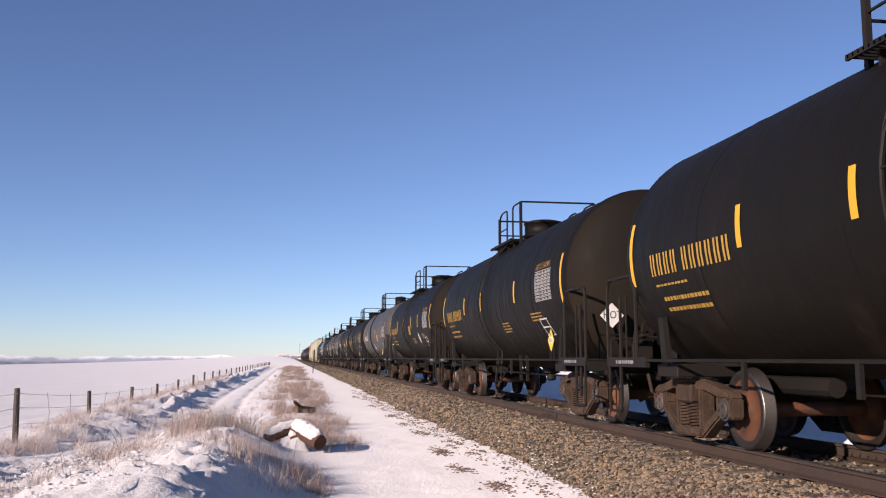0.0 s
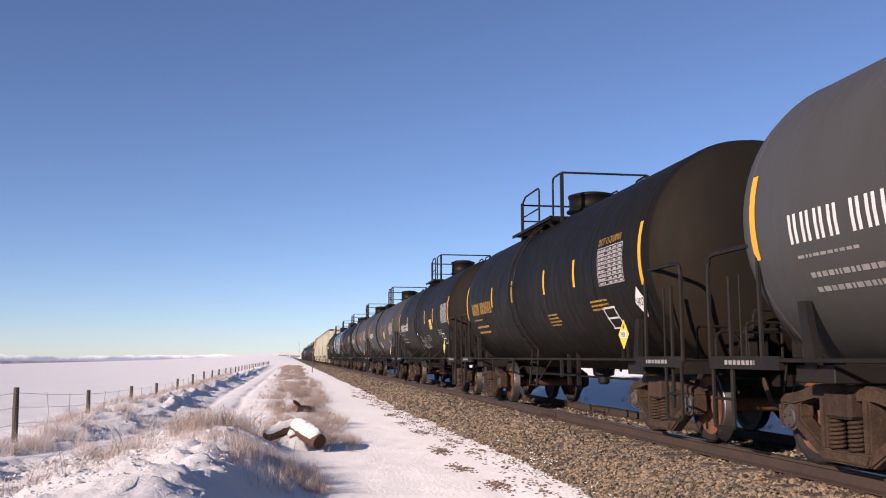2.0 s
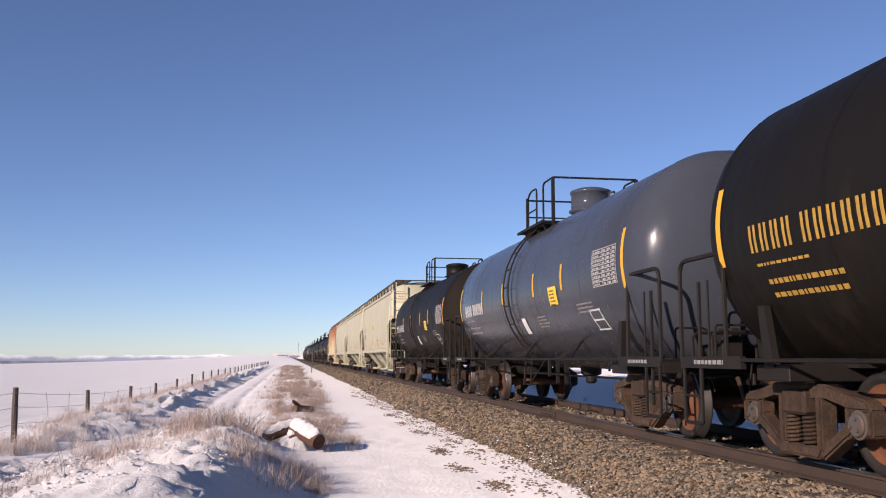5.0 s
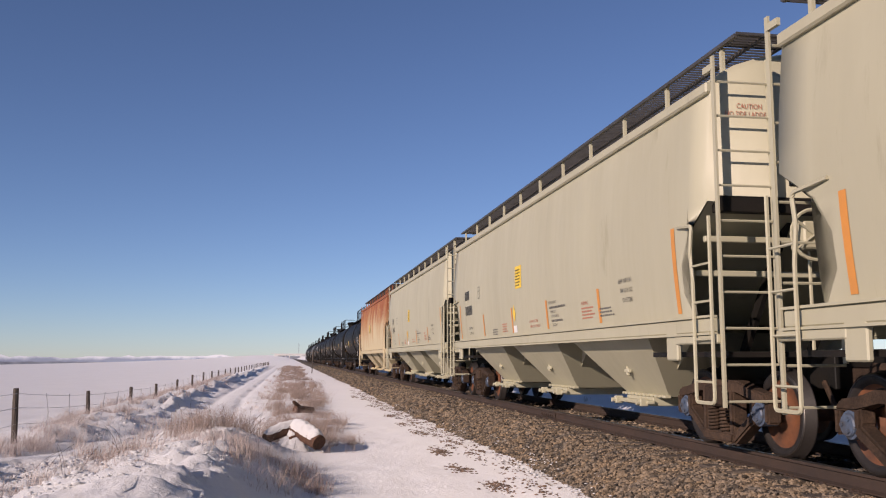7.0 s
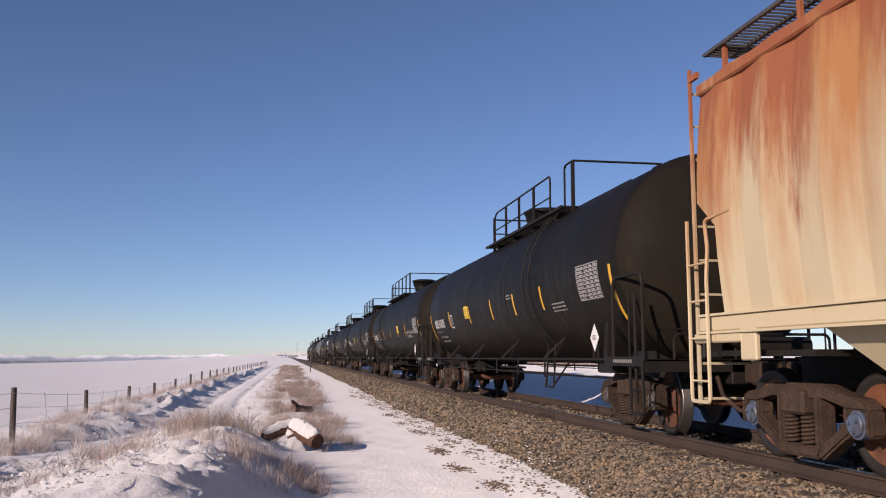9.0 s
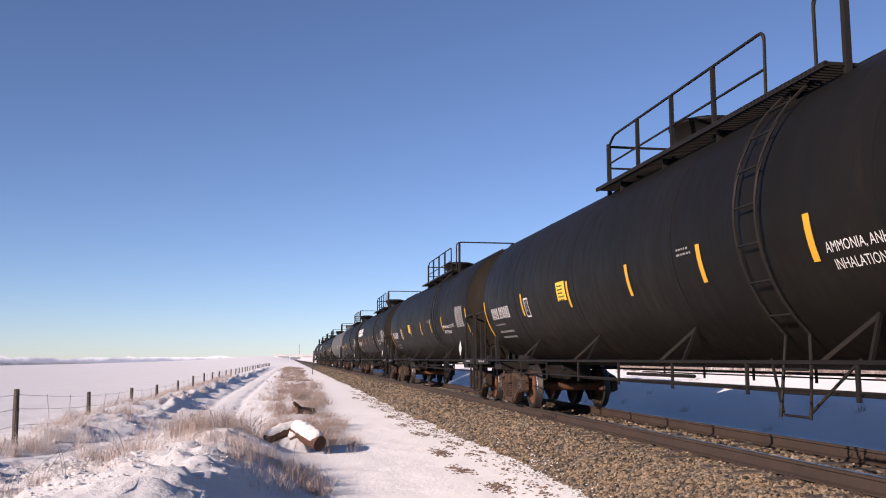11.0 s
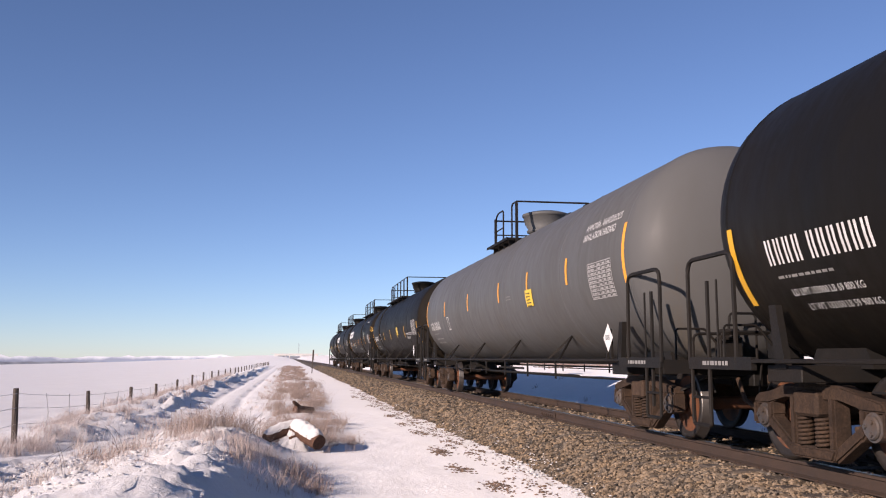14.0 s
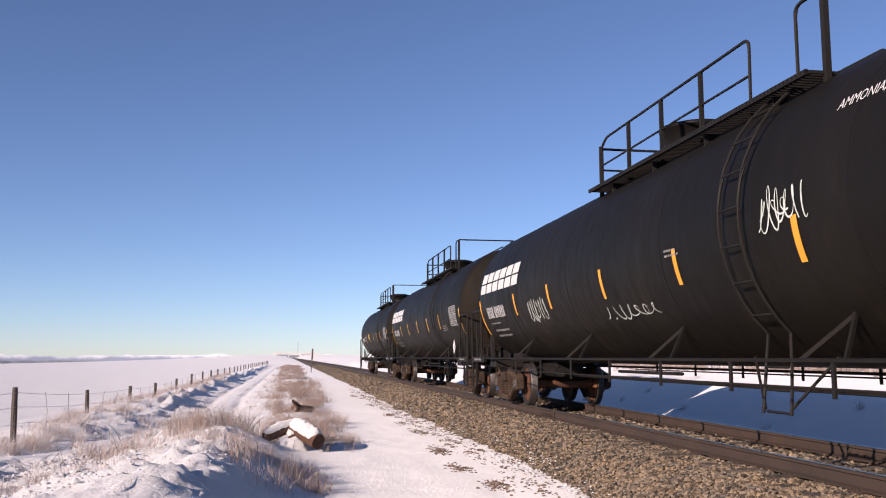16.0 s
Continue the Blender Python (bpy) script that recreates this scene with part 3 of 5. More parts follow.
def sill_step_mesh(S, s, x):
    bm = bmesh.new()
    tube(bm, bend([(x, s * (S + .62), 1.0), (x, s * (S + .62), .32), (x, s * (S + 1.05), .32), (x, s * (S + 1.05), 1.0)], .05), .022)
    tube(bm, [(x, s * (S + .62), .62), (x, s * (S + 1.05), .62)], .016)
    return mesh_of("sill_step", bm, M_FRAME)


def uncoupling_mesh(S, s):
    bm = bmesh.new()
    tube(bm, bend([(-1.1, s * (S + 1.14), 1.02), (-1.1, s * (S + 1.14), 1.35), (1.1, s * (S + 1.14), 1.35), (1.1, s * (S + 1.14), 1.02)], .1), .02)
    return mesh_of("end_grab_iron", bm, M_FRAME)


def brake_gear_mesh(S, s):
    """Valve body, air reservoir, levers and hoses on the end deck."""
    bm = bmesh.new()
    y = s * (S + .86)
    box(bm, -.62, -.34, y - .12, y + .12, 1.03, 1.32, .02)
    box(bm, -.56, -.42, y - .2, y + .16, 1.28, 1.42, .02)
    tube(bm, [(.1, y, 1.2), (.95, y, 1.2)], .13, 12)
    tube(bm, bend([(-.48, y, 1.4), (-.48, y + s * .05, 1.62), (-.1, y, 1.62), (-.1, y, 1.02)], .06), .018)
    tube(bm, bend([(-1.2, y, 1.02), (-1.2, y, 1.42), (-.8, y, 1.42), (-.62, y, 1.2)], .05), .015)
    tube(bm, [(-1.0, s * (S + .4), .6), (-.7, s * (S + .7), .82), (-.2, s * (S + .9), .8)], .025)
    for k in range(3):
        tube(bm, [(-.9 + .25 * k, s * (S + .6), 1.0), (-.88 + .25 * k, s * (S + .75), .55 + .06 * k)], .014, 5)
    return mesh_of("brake_gear", bm, M_FRAME)


def coupler_mesh():
    bm = bmesh.new()
    box(bm, -.12, .12, -.1, .35, .72, .96, .02)
    box(bm, -.22, .16, .3, .52, .69, 1.0, .04)
    box(bm, .04, .18, .45, .62, .70, .99, .04)
    tube(bm, [(.45, .0, .8), (.5, .25, .55), (.4, .5, .38), (.28, .62, .42)], .03)
    return mesh_of("coupler", bm, M_TRUCK)


def underside_mesh(R, zc, half):
    """Outlet valve, brake cylinder, air tank and pipes under the tank."""
    bm = bmesh.new()
    zb = zc - R
    if half < 7:
        lathe(bm, [(zb - .30, .07), (zb - .26, .11), (zb - .15, .11), (zb - .12, .2), (zb + .05, .22)], "z", 16)
        for y in (-1.1, -.55):
            box(bm, -.9, -.84, y - .03, y + .03, zb - .28, zb + .35)
    tube(bm, [(-.9, -1.1, zb - .1), (-.9, 1.2, zb - .1)], .025)
    tube(bm, [(.6, -half, .86), (.6, half, .86)], .02)
    tube(bm, [(-.35, half - 2.6, .74), (-.35, half - .6, .74)], .11, 10)
    tube(bm, [(.3, -half + 1.9, .78), (.3, -half + 3.0, .78)], .16, 12)
    tube(bm, [(.0, -half + 1.2, .66), (.05, half - 1.2, .66)], .022)
    return mesh_of("outlet_valve", bm, M_FRAME)


def scribble(bm, at, y, s, w, h, n, seed, r=.02):
    """Sprayed running loops on the paint, broken into a few strokes."""
    rnd = random.Random(seed)
    amp = [rnd.uniform(.45, 1.) for _ in range(n + 2)]
    fat = [rnd.uniform(.2, .55) for _ in range(n + 2)]
    p = []
    for i in range(n * 14 + 1):
        f = i / 14
        k = int(f)
        a = amp[k] + (amp[k + 1] - amp[k]) * (f - k)
        b = fat[k] + (fat[k + 1] - fat[k]) * (f - k)
        p.append((y - w * (f + b * math.sin(math.tau * f)) / n, s + h * (.5 - .5 * a * math.cos(math.tau * f + .6 * math.sin(f * 2.3)))))
    gaps = {rnd.randrange(n * 14) for _ in range(n // 3)}
    for i, ((a0, b0), (a1, b1)) in enumerate(zip(p, p[1:])):
        d = Vector((a1 - a0, b1 - b0))
        if d.length < 1e-4 or any(abs(i - g) < 4 for g in gaps):
            continue
        nrm = Vector((-d.y, d.x)).normalized() * r * (.7 + .3 * math.sin(i * .5))
        quad_patch(bm, at, [(a0 + nrm.x, b0 + nrm.y), (a0 - nrm.x, b0 - nrm.y), (a1 - nrm.x, b1 - nrm.y), (a1 + nrm.x, b1 + nrm.y)])


def decal(name, car, fill, mat, label=""):
    bm = bmesh.new()
    fill(bm)
    ob = part(name, mesh_of(name, bm, mat), car, None, label)
    if name in ("stencilled_text", "data_table", "notice_print", "reporting_mark", "red_text", "graffiti", "company_emblem"):
        ob["kind"] = "stuff"
    return ob


def diamond(bm, at, y, s, r, k=1.):
    rows = []
    for i in range(9):
        f = i / 4 - 1
        w = max(r * k * (1 - abs(f)), .002)
        rows.append([bm.verts.new(at(y + d * w, s + f * r)) for d in (1, .33, -.33, -1)])
    for a, b in zip(rows, rows[1:]):
        for i in range(3):
            bm.faces.new((a[i], a[i + 1], b[i + 1], b[i]))


def tank_car(u0, u1, style, paint, ink, tape, label, marks=(4, 6), words=(), un="", graffiti=0, logo=False, hot=False, plat=None, load_text=(), stripes=()):
    """One tank car between its end stripes u0 (leading) and u1 (trailing), standing on the track at the clip's start."""
    S = (u1 - u0) / 2
    long_car = style == "long"
    R, zc = (1.54, 2.47) if long_car else (1.555, 2.385)
    car = tagged(new("tank_car"), label, "tank car", "wagons of the train")
    half = S + .1
    part("tank", cached(("tank", round(S, 2), style, paint.name), lambda: tank_mesh(R, half, zc, paint, paint in (M_BLACK, M_BROWNBLACK))), car)
    if long_car:
        ya, g0, g1, yb = plat or (1.85, -3.1, -4.05, -4.55)
        ym, hm, rm, top = .1, .5, .40, 4.68
    else:
        ya, g0, g1, yb = plat or ((2.2, .9, -.1, -.7) if ink is M_GOLDINK else (1.5, .75, .25, -.45))
        ym, hm, rm, top = (.5, .40, .46, 4.62) if ink is M_GOLDINK else (-.18, .50, .31 if paint is M_MIDGREY else .40, 4.64)
    y_lad = (g0 + g1) / 2 - (.3 if long_car and g1 < 0 else 0)
    zp = zc + math.sqrt(R * R - .85 ** 2) + .06
    for x in (-.88, .88):
        part("platform", cached(("plat", ya, yb, zp, x), lambda: platform_mesh(ya, yb, zp, x)), car)["kind"] = "stuff"
        part("handrail", cached(("rail", ya, g0, zp, x), lambda: long_rail_mesh(ya, g0, zp, top, x)), car)
        part("ladder_handrail", cached(("rail2", g1, yb, zp, x), lambda: short_rail_mesh(g1, yb, zp, top, x)), car)
    for y in (ya, yb):
        part("cross_rail", cached(("cross", y, zp), lambda: cross_rail_mesh(y, zp, top - (.14 if y == ya else 0), y == ya)), car)
    dome = part("manway_dome", cached(("man", ym, rm, zc, paint.name), lambda: manway_mesh(ym, zc + R, rm, hm, M_BLACK if paint in (M_DARKGREY, M_MIDGREY) else paint, long_car)), car)
    part("latch", cached(("latch", ym, rm, zc), lambda: latch_mesh(ym, zc + R, rm, hm, long_car)), dome)
    if paint is not M_GREY or not long_car:
        ladder = part("side_ladder", cached(("lad", y_lad, zc, -1), lambda: ladder_rail_mesh(R, zc, y_lad, -.21, .48, R * .98)), car)
        part("ladder_rail", cached(("lad", y_lad, zc, 1), lambda: ladder_rail_mesh(R, zc, y_lad, .21, .48, R * .98)), ladder)
        for d in (-1, 1):
            part("ladder_brace", cached(("ladb", y_lad, zc, d), lambda: ladder_brace_mesh(R, zc, y_lad, d, .21, .48)), ladder)
        for p in ladder_rungs(R, zc, y_lad, .21, .48, R * .98):
            part("rung", cached("rung", lambda: rung_mesh(.22)), ladder, pose(*p))
    for f in (-.995, -.66, -.22, .22, .66, .995):
        part("weld_seam", cached(("seam", zc, paint.name), lambda: seam_mesh(R, zc, paint)), car, pose(0, half * f, 0))
    if hot == 3 or paint is M_MIDGREY:
        sheet_at = lambda a, b: (-1.02 - a, -S - .98, 1.72 + b)
        ob = decal("end_placard", car, lambda bm: quad_patch(bm, sheet_at, [(0, .2), (.2, 0), (0, -.2), (-.2, 0)]), M_PLACARD, "white diamond placard at the end")
        bm = bmesh.new()
        add_mesh(bm, lettering("HOT", lambda a, b: (-1.02 - a, -S - .985, 1.72 + b), .15, -.05, .13))
        part("placard_word", mesh_of("placard_word", bm, M_BLACKINK), ob)
    part("safety_rail", cached(("srail", round(S, 1), long_car), lambda: safety_rail_mesh(S + .3, long_car)), car)
    if ink is not M_GOLDINK:
        n = 4 if long_car else 3
        ys = [-S + 2 * S * (k + 1) / (n + 1) for k in range(n)]
        for y in ys:
            for turn in (0, 180):
                part("diagonal_brace", cached(("brace", zc), lambda: brace_mesh(R, zc)), car, pose(0, y, 0, 0, 0, turn))
    part("outlet_valve", cached(("under", round(S, 1), zc), lambda: underside_mesh(R, zc, S)), car)
    for s in (-1, 1):
        part("end_sill", cached(("sill", round(S, 2), s), lambda: end_sill_mesh(S, s)), car)
        part("end_deck", cached(("deck", round(S, 2), s), lambda: end_deck_mesh(S, s)), car)
        for x in (-1.5, 1.5):
            part("end_handrail", cached(("erail", round(S, 2), s, x), lambda: end_rail_mesh(S, s, x)), car)
            part("sill_step", cached(("step", round(S, 2), s, x), lambda: sill_step_mesh(S, s, x)), car)
        part("end_grab_iron", cached(("grab", round(S, 2), s), lambda: uncoupling_mesh(S, s)), car)
        deck_at = lambda y, z: (-1.524, y, z)
        ob = decal("deck_stencil", car, lambda bm: small_lines(bm, deck_at, s * (S + .4) + .35, .975, .75, 1, h=.045, seed=int(u0) + 30), M_FADEDINK)
        ob["kind"] = "stuff"
        part("brake_gear", cached(("gear", round(S, 2), s), lambda: brake_gear_mesh(S, s)), car)
        part("coupler", cached("coupler", coupler_mesh), car, pose(0, s * (S + 1.0), 0, 0, 0, 0 if s > 0 else 180))
        truck(car, s * (S - .6))
    # markings on the side that faces the path
    at = on_tank(R, zc, .006)
    zs, zi = (-.52, -.36) if long_car and paint is not M_GREY else (.02, .0)
    for y, h, s in [(-S, .84, zs), (S, .84, zs)] + [(y, .44, zi) for y in [S * f for f in stripes] or (([S * .62, S * .23, -S * .16, -S * .43, -S * .71] if paint is M_GREY else [S * .63, S * .35, S * .03, -S * .27, -S * .57] if logo else [S * .61, S * .26, -S * .05, -S * .305, -S * .555]) if long_car else [S * (.51 if ink is M_GOLDINK else .55), S * (.19 if ink is M_GOLDINK else .2), -S * .22, -S * .52])]:
        decal("reflective_stripe", car, lambda bm: patch(bm, at, y + .05, y - .05, s - h / 2, s + h / 2, 8), tape)
    s0 = -.55 if long_car else -.32
    yt = S - .62

    def mark(bm):
        bars(bm, at, yt, s0, marks, .27 if not long_car else .25, ratio=.62 if long_car else .74)
    decal("reporting_mark", car, mark, ink if ink is not M_FADEDINK else M_WHITEINK)

    def prints(bm):
        small_lines(bm, at, yt - .05, s0 - .14, .9, 1, seed=2)
        if not load_text:
            small_lines(bm, at, yt - .15, s0 - .33, 1.5, 2, h=.05, pitch=.14, seed=3)
        if long_car:
            small_lines(bm, at, -S * .24, -.16, .42, 2, h=.024, pitch=.06, seed=4)
        else:
            small_lines(bm, at, -S * .2, -.62, .7, 4, seed=4)
        if not words:
            small_lines(bm, at, -S * .62, -.52, .8, 3, seed=5)
    if load_text:
        bm = bmesh.new()
        for k, text in enumerate(load_text):
            add_mesh(bm, lettering(text, at, yt - .15 - .12 * k, s0 - .33 - .17 * k, .075))
        part("load_limit_text", mesh_of("load_limit_text", bm, M_WHITEINK), car)["kind"] = "stuff"
    decal("stencilled_text", car, prints, M_FADEDINK if ink is not M_GOLDINK else M_GOLDINK)
    yq = -S + (1.5 if long_car else 1.62 if ink is M_GOLDINK else 1.25)
    q0 = -.01 if long_car else .24

    def table(bm):
        for k in range(10):
            patch(bm, at, yq, yq - 1.02, q0 - k * .06, q0 + .012 - k * .06, 1)
        for w in (0, .42, .62, .82, 1.0):
            patch(bm, at, yq - w, yq - w - .016, q0 - .54, q0 + .012, 8)
        for k in range(9):
            small_lines(bm, at, yq - .04, q0 - .043 - k * .06, .34, 1, h=.026, seed=20 + k)
            for w in (.46, .66, .86):
                patch(bm, at, yq - w, yq - w - .11, q0 - .043 - k * .06, q0 - .017 - k * .06, 1)
    if paint is M_MIDGREY:
        decal("table_board", car, lambda bm: patch(bm, on_tank(R, zc, .003), yq + .05, yq - 1.07, q0 - .58, q0 + .05, 8), M_BLACK, "black painted panel behind the table")
    decal("data_table", car, table, M_DULLINK)
    if ink is M_GOLDINK:
        bm = bmesh.new()
        add_mesh(bm, lettering("DOT 111S100W1", at, yq, .29, .11))
        part("table_heading", mesh_of("table_heading", bm, ink), car)["kind"] = "stuff"
    ys = -S + 1.72
    f0 = -1.02 if long_car else -.98

    def frame_square(bm):
        for a in (0, .44):
            patch(bm, at, ys - a, ys - a - .03, f0, f0 + .36, 4, .08)
        for a in (0, .17, .335):
            patch(bm, at, ys + .02, ys - .46, f0 + a, f0 + a + .028, 1)
    if not long_car:
        decal("inspection_frame", car, frame_square, M_WHITEINK)
    at2 = on_tank(R, zc, .012)
    at3 = on_tank(R, zc, .018)
    if un:
        yd, zd = -S + .70, 1.36 if not long_car else 1.34

        def upright(off):
            return lambda a, b: (-1.525 - off, yd + a, zd + b)
        bm = bmesh.new()
        box(bm, -1.52, -1.50, yd - .11, yd + .11, zd - .12, zd + .12, .004)
        for d in (-.09, .09):
            box(bm, -1.52, -1.49, yd + d - .012, yd + d + .012, 1.0, zd)
        holder = part("placard_holder", mesh_of("placard_holder", bm, M_FRAME), car)
        decal("hazard_placard", holder, lambda bm: diamond(bm, upright(0), 0, 0, .205, .95), M_YPLACARD if un == "2426" else M_PLACARD, "diamond hazard placard")
        if un == "2426":
            decal("placard_panel", holder, lambda bm: patch(bm, upright(.004), .115, -.115, -.05, .05, 1), M_PLACARD)
            decal("placard_symbol", holder, lambda bm: diamond(bm, upright(.004), 0, .105, .04, .8), M_BLACKINK)
        bm = bmesh.new()
        add_mesh(bm, lettering(un, upright(.008), .10, -.033, .078))
        part("placard_number", mesh_of("placard_number", bm, M_BLACKINK), holder)
    if hot in (1, 2):
        yd = -S + 1.15 if hot < 2 else -S * .5
        sd = -.62
        ob = decal("hot_placard", car, lambda bm: diamond(bm, at2, yd - .9 if hot < 2 else yd, sd, .215, .9), M_PLACARD, "white diamond placard")
        bm = bmesh.new()
        add_mesh(bm, lettering("HOT", at3, (yd - .9 if hot < 2 else yd) + .13, sd - .045, .11))
        part("placard_word", mesh_of("placard_word", bm, M_BLACKINK), ob)
    y = (-.75 if ink is M_GOLDINK else -2.5) if not long_car else (-S * .44 if paint is M_GREY else -S * .28 if plat and g1 > 0 else S * .3)
    if (ink is not M_GOLDINK or hot not in (1, 3)) and not logo:
        ob = decal("emergency_notice", car, lambda bm: patch(bm, at2, y + .24, y - .24, -.44, -.12, 4), M_GOLDINK if ink is M_GOLDINK else M_ORANGE if words and not long_car else M_YPLACARD, "yellow notice sheet")
        decal("notice_print", ob, lambda bm: small_lines(bm, at3, y + .16, -.2, .32, 5, h=.022, pitch=.06, seed=9), M_BLACKINK)
    if ink is not M_GOLDINK and not long_car and not graffiti:
        y2 = -.2
        decal("paper_notice", car, lambda bm: patch(bm, at2, y2 + .14, y2 - .14, -.92, -.58, 4), M_PLACARD, "torn white and yellow notice")

    for text, y, s, h in words:
        bm = bmesh.new()
        add_mesh(bm, lettering(text, at, y, s, h))
        part("painted_text", mesh_of("painted_text", bm, M_WHITEINK if long_car else M_DULLINK), car)["kind"] = "stuff"
    if logo:
        def brand(bm):
            y, a, b = S - .15, .04, .50
            for k in range(6):
                patch(bm, at, y, y - .49, a, a + .205, 2, -.03)
                patch(bm, at, y - .045, y - .535, a + .24, b, 2, -.03)
                y -= .58
        decal("company_emblem", car, brand, M_WHITEINK, "bold white slanted blocks in two rows")
    if long_car and not logo:
        yp = S * .61 - .17

        def plate(bm):
            for a in (0, .26):
                patch(bm, at, yp - a, yp - a - .03, -.62, -.25, 3)
            for a in (-.62, -.27):
                patch(bm, at, yp, yp - .29, a, a + .03, 1)
        ob = decal("plate_frame", car, plate, M_WHITEINK)
        bm = bmesh.new()
        add_mesh(bm, lettering("C", at, yp - .09, -.5, .12))
        add_mesh(bm, lettering("PLATE", at, yp - .06, -.36, .05))
        part("plate_word", mesh_of("plate_word", bm, M_WHITEINK), ob)
    if graffiti:
        def spray(bm):
            if graffiti == 3:
                scribble(bm, at2, 3.8, -.9, .65, .34, 4, 16, .006)
            elif graffiti == 1:
                scribble(bm, at2, S * .17, -1.18, 1.8, .62, 5, 11, .013)
                patch(bm, at2, S * .2, S * .09, -.54, -.48, 2)
            else:
                scribble(bm, at2, -4.3, -.3, .85, .55, 6, 12, .011)
                scribble(bm, at2, -4.35, -.12, .5, .2, 3, 15, .009)
                scribble(bm, at2, .5, -.95, 1.9, .27, 7, 13, .010)
                scribble(bm, at2, 4.5, -.8, 1.2, .5, 8, 14, .016)
        if graffiti == 2:
            def on_head(y, t):
                q = R * math.sqrt(max(1 - ((abs(y) - half) / .72) ** 2, 0)) + .015
                return (-q * math.cos(t / R), y, zc + q * math.sin(t / R))
            decal("graffiti", car, lambda bm: scribble(bm, on_head, -S - .2, .08, .42, .36, 5, 17, .011), M_GOLDINK, "sprayed yellow loops on the tank's head")
        decal("graffiti", car, spray, M_FADEDINK if graffiti == 3 else M_GRAFFITI, "sprayed pale graffiti loops")
    TRAIN.append((car, (u0 + u1) / 2))
    return car


TRAIN = []
SPEED = 24.0


# ---------------------------------------------------------------- covered hoppers
def hopper_section(z):
    """Half width of the bowed side at a height."""
    return 1.50 + .10 * math.sin(math.pi * min(max((z - 1.3) / 2.75, 0), 1))


def hopper_body_mesh(H, mat, ribs):
    """Bowed sides, arched roof, upright ends over sloping end sheets."""
    bm = bmesh.new()
    prof = [(hopper_section(z), z) for z in np.linspace(1.47, 4.0, 9)]
    roof = [(1.5 * math.cos(a), 4.0 + .47 * math.sin(a)) for a in np.linspace(.12, math.pi - .12, 13)]
    ring = prof + roof + [(-x, z) for x, z in prof[::-1]]
    ys = np.linspace(-H, H, 33)
    rings = []
    for i, y in enumerate(ys):
        rip = .028 * (i % 2) if ribs else 0
        cut = [0. if 0 < i < len(ys) - 1 else math.copysign(float(np.interp(z, [1.47, 1.6, 1.9, 2.2, 2.45, 2.68], [.5, .66, .78, .7, .5, 0.])), y) for x, z in ring]
        rings.append([bm.verts.new((x * (1 + rip), y - c, z)) for (x, z), c in zip(ring, cut)])
    for q, s in zip(rings, rings[1:]):
        for k in range(len(ring) - 1):
            bm.faces.new((q[k], q[k + 1], s[k + 1], s[k]))
    # the ends: upright above 2.7 m, open below to the sloping sheets
    for s, rg in ((-1, rings[0]), (1, rings[-1])):
        up = [v for v in rg if v.co.z > 2.7]
        bm.faces.new(up)
    for s in (-1, 1):
        a = [bm.verts.new((x, s * (H - .02), 2.74)) for x in (-1.57, 1.57)]
        b = [bm.verts.new((x, s * (H - 2.35), 1.49)) for x in (1.5, -1.5)]
        bm.faces.new(a + b)
    me = mesh_of("body", bm, mat, not ribs)
    return me


def hopper_cut_mesh(H, s):
    """Shear plate, posts, centre sill in the open end; its shade goes into their dark colour."""
    bm = bmesh.new()
    y0, y1 = sorted((s * (H - 2.6), s * (H + .2)))
    box(bm, -.32, .32, y0, y1, .72, 1.08, .01)
    y0, y1 = sorted((s * (H - 1.9), s * (H + .08)))
    box(bm, -1.46, 1.46, y0, y1, 1.06, 1.12)
    for x in (-.45, .45):
        prism(bm, [(s * (H - 1.55), 1.1), (s * (H - 1.4), 1.1), (s * (H - .25), 2.68), (s * (H - .40), 2.68)][::s], x - .03, x + .03)
    y0, y1 = sorted((s * (H - .1), s * (H + .02)))
    box(bm, -1.5, 1.5, y0, y1, 2.62, 2.80, .01)
    return bm


def hopper_beam_mesh(H, s, z, d):
    bm = bmesh.new()
    y0, y1 = sorted((s * (H - d), s * (H - d + .07)))
    box(bm, -1.46, 1.46, y0, y1, z, z + .07, .01)
    return bm


def jacking_pad_mesh(H, s, x):
    """The painted plate under the side sill and the corner block beside it."""
    bm = bmesh.new()
    y0, y1 = sorted((s * (H - 1.15), s * (H - .85)))
    box(bm, x - .03, x + .03, y0, y1, 1.02, 1.46, .015)
    y0, y1 = sorted((s * (H - .9), s * (H + .14)))
    box(bm, x - .04, x + .02, y0, y1, 1.2, 1.3, .015)
    return bm


def hopper_chord_mesh(H):
    bm = bmesh.new()
    box(bm, 1.47, 1.57, -H, H, 3.94, 4.07, .02)
    return bm


def hopper_sill_mesh(H):
    bm = bmesh.new()
    box(bm, 1.51, 1.61, -H - .02, H + .02, 1.32, 1.48, .015)
    box(bm, 1.53, 1.64, -H - .02, H + .02, 1.48, 1.505)
    box(bm, 1.53, 1.64, -H - .02, H + .02, 1.295, 1.32)
    return bm


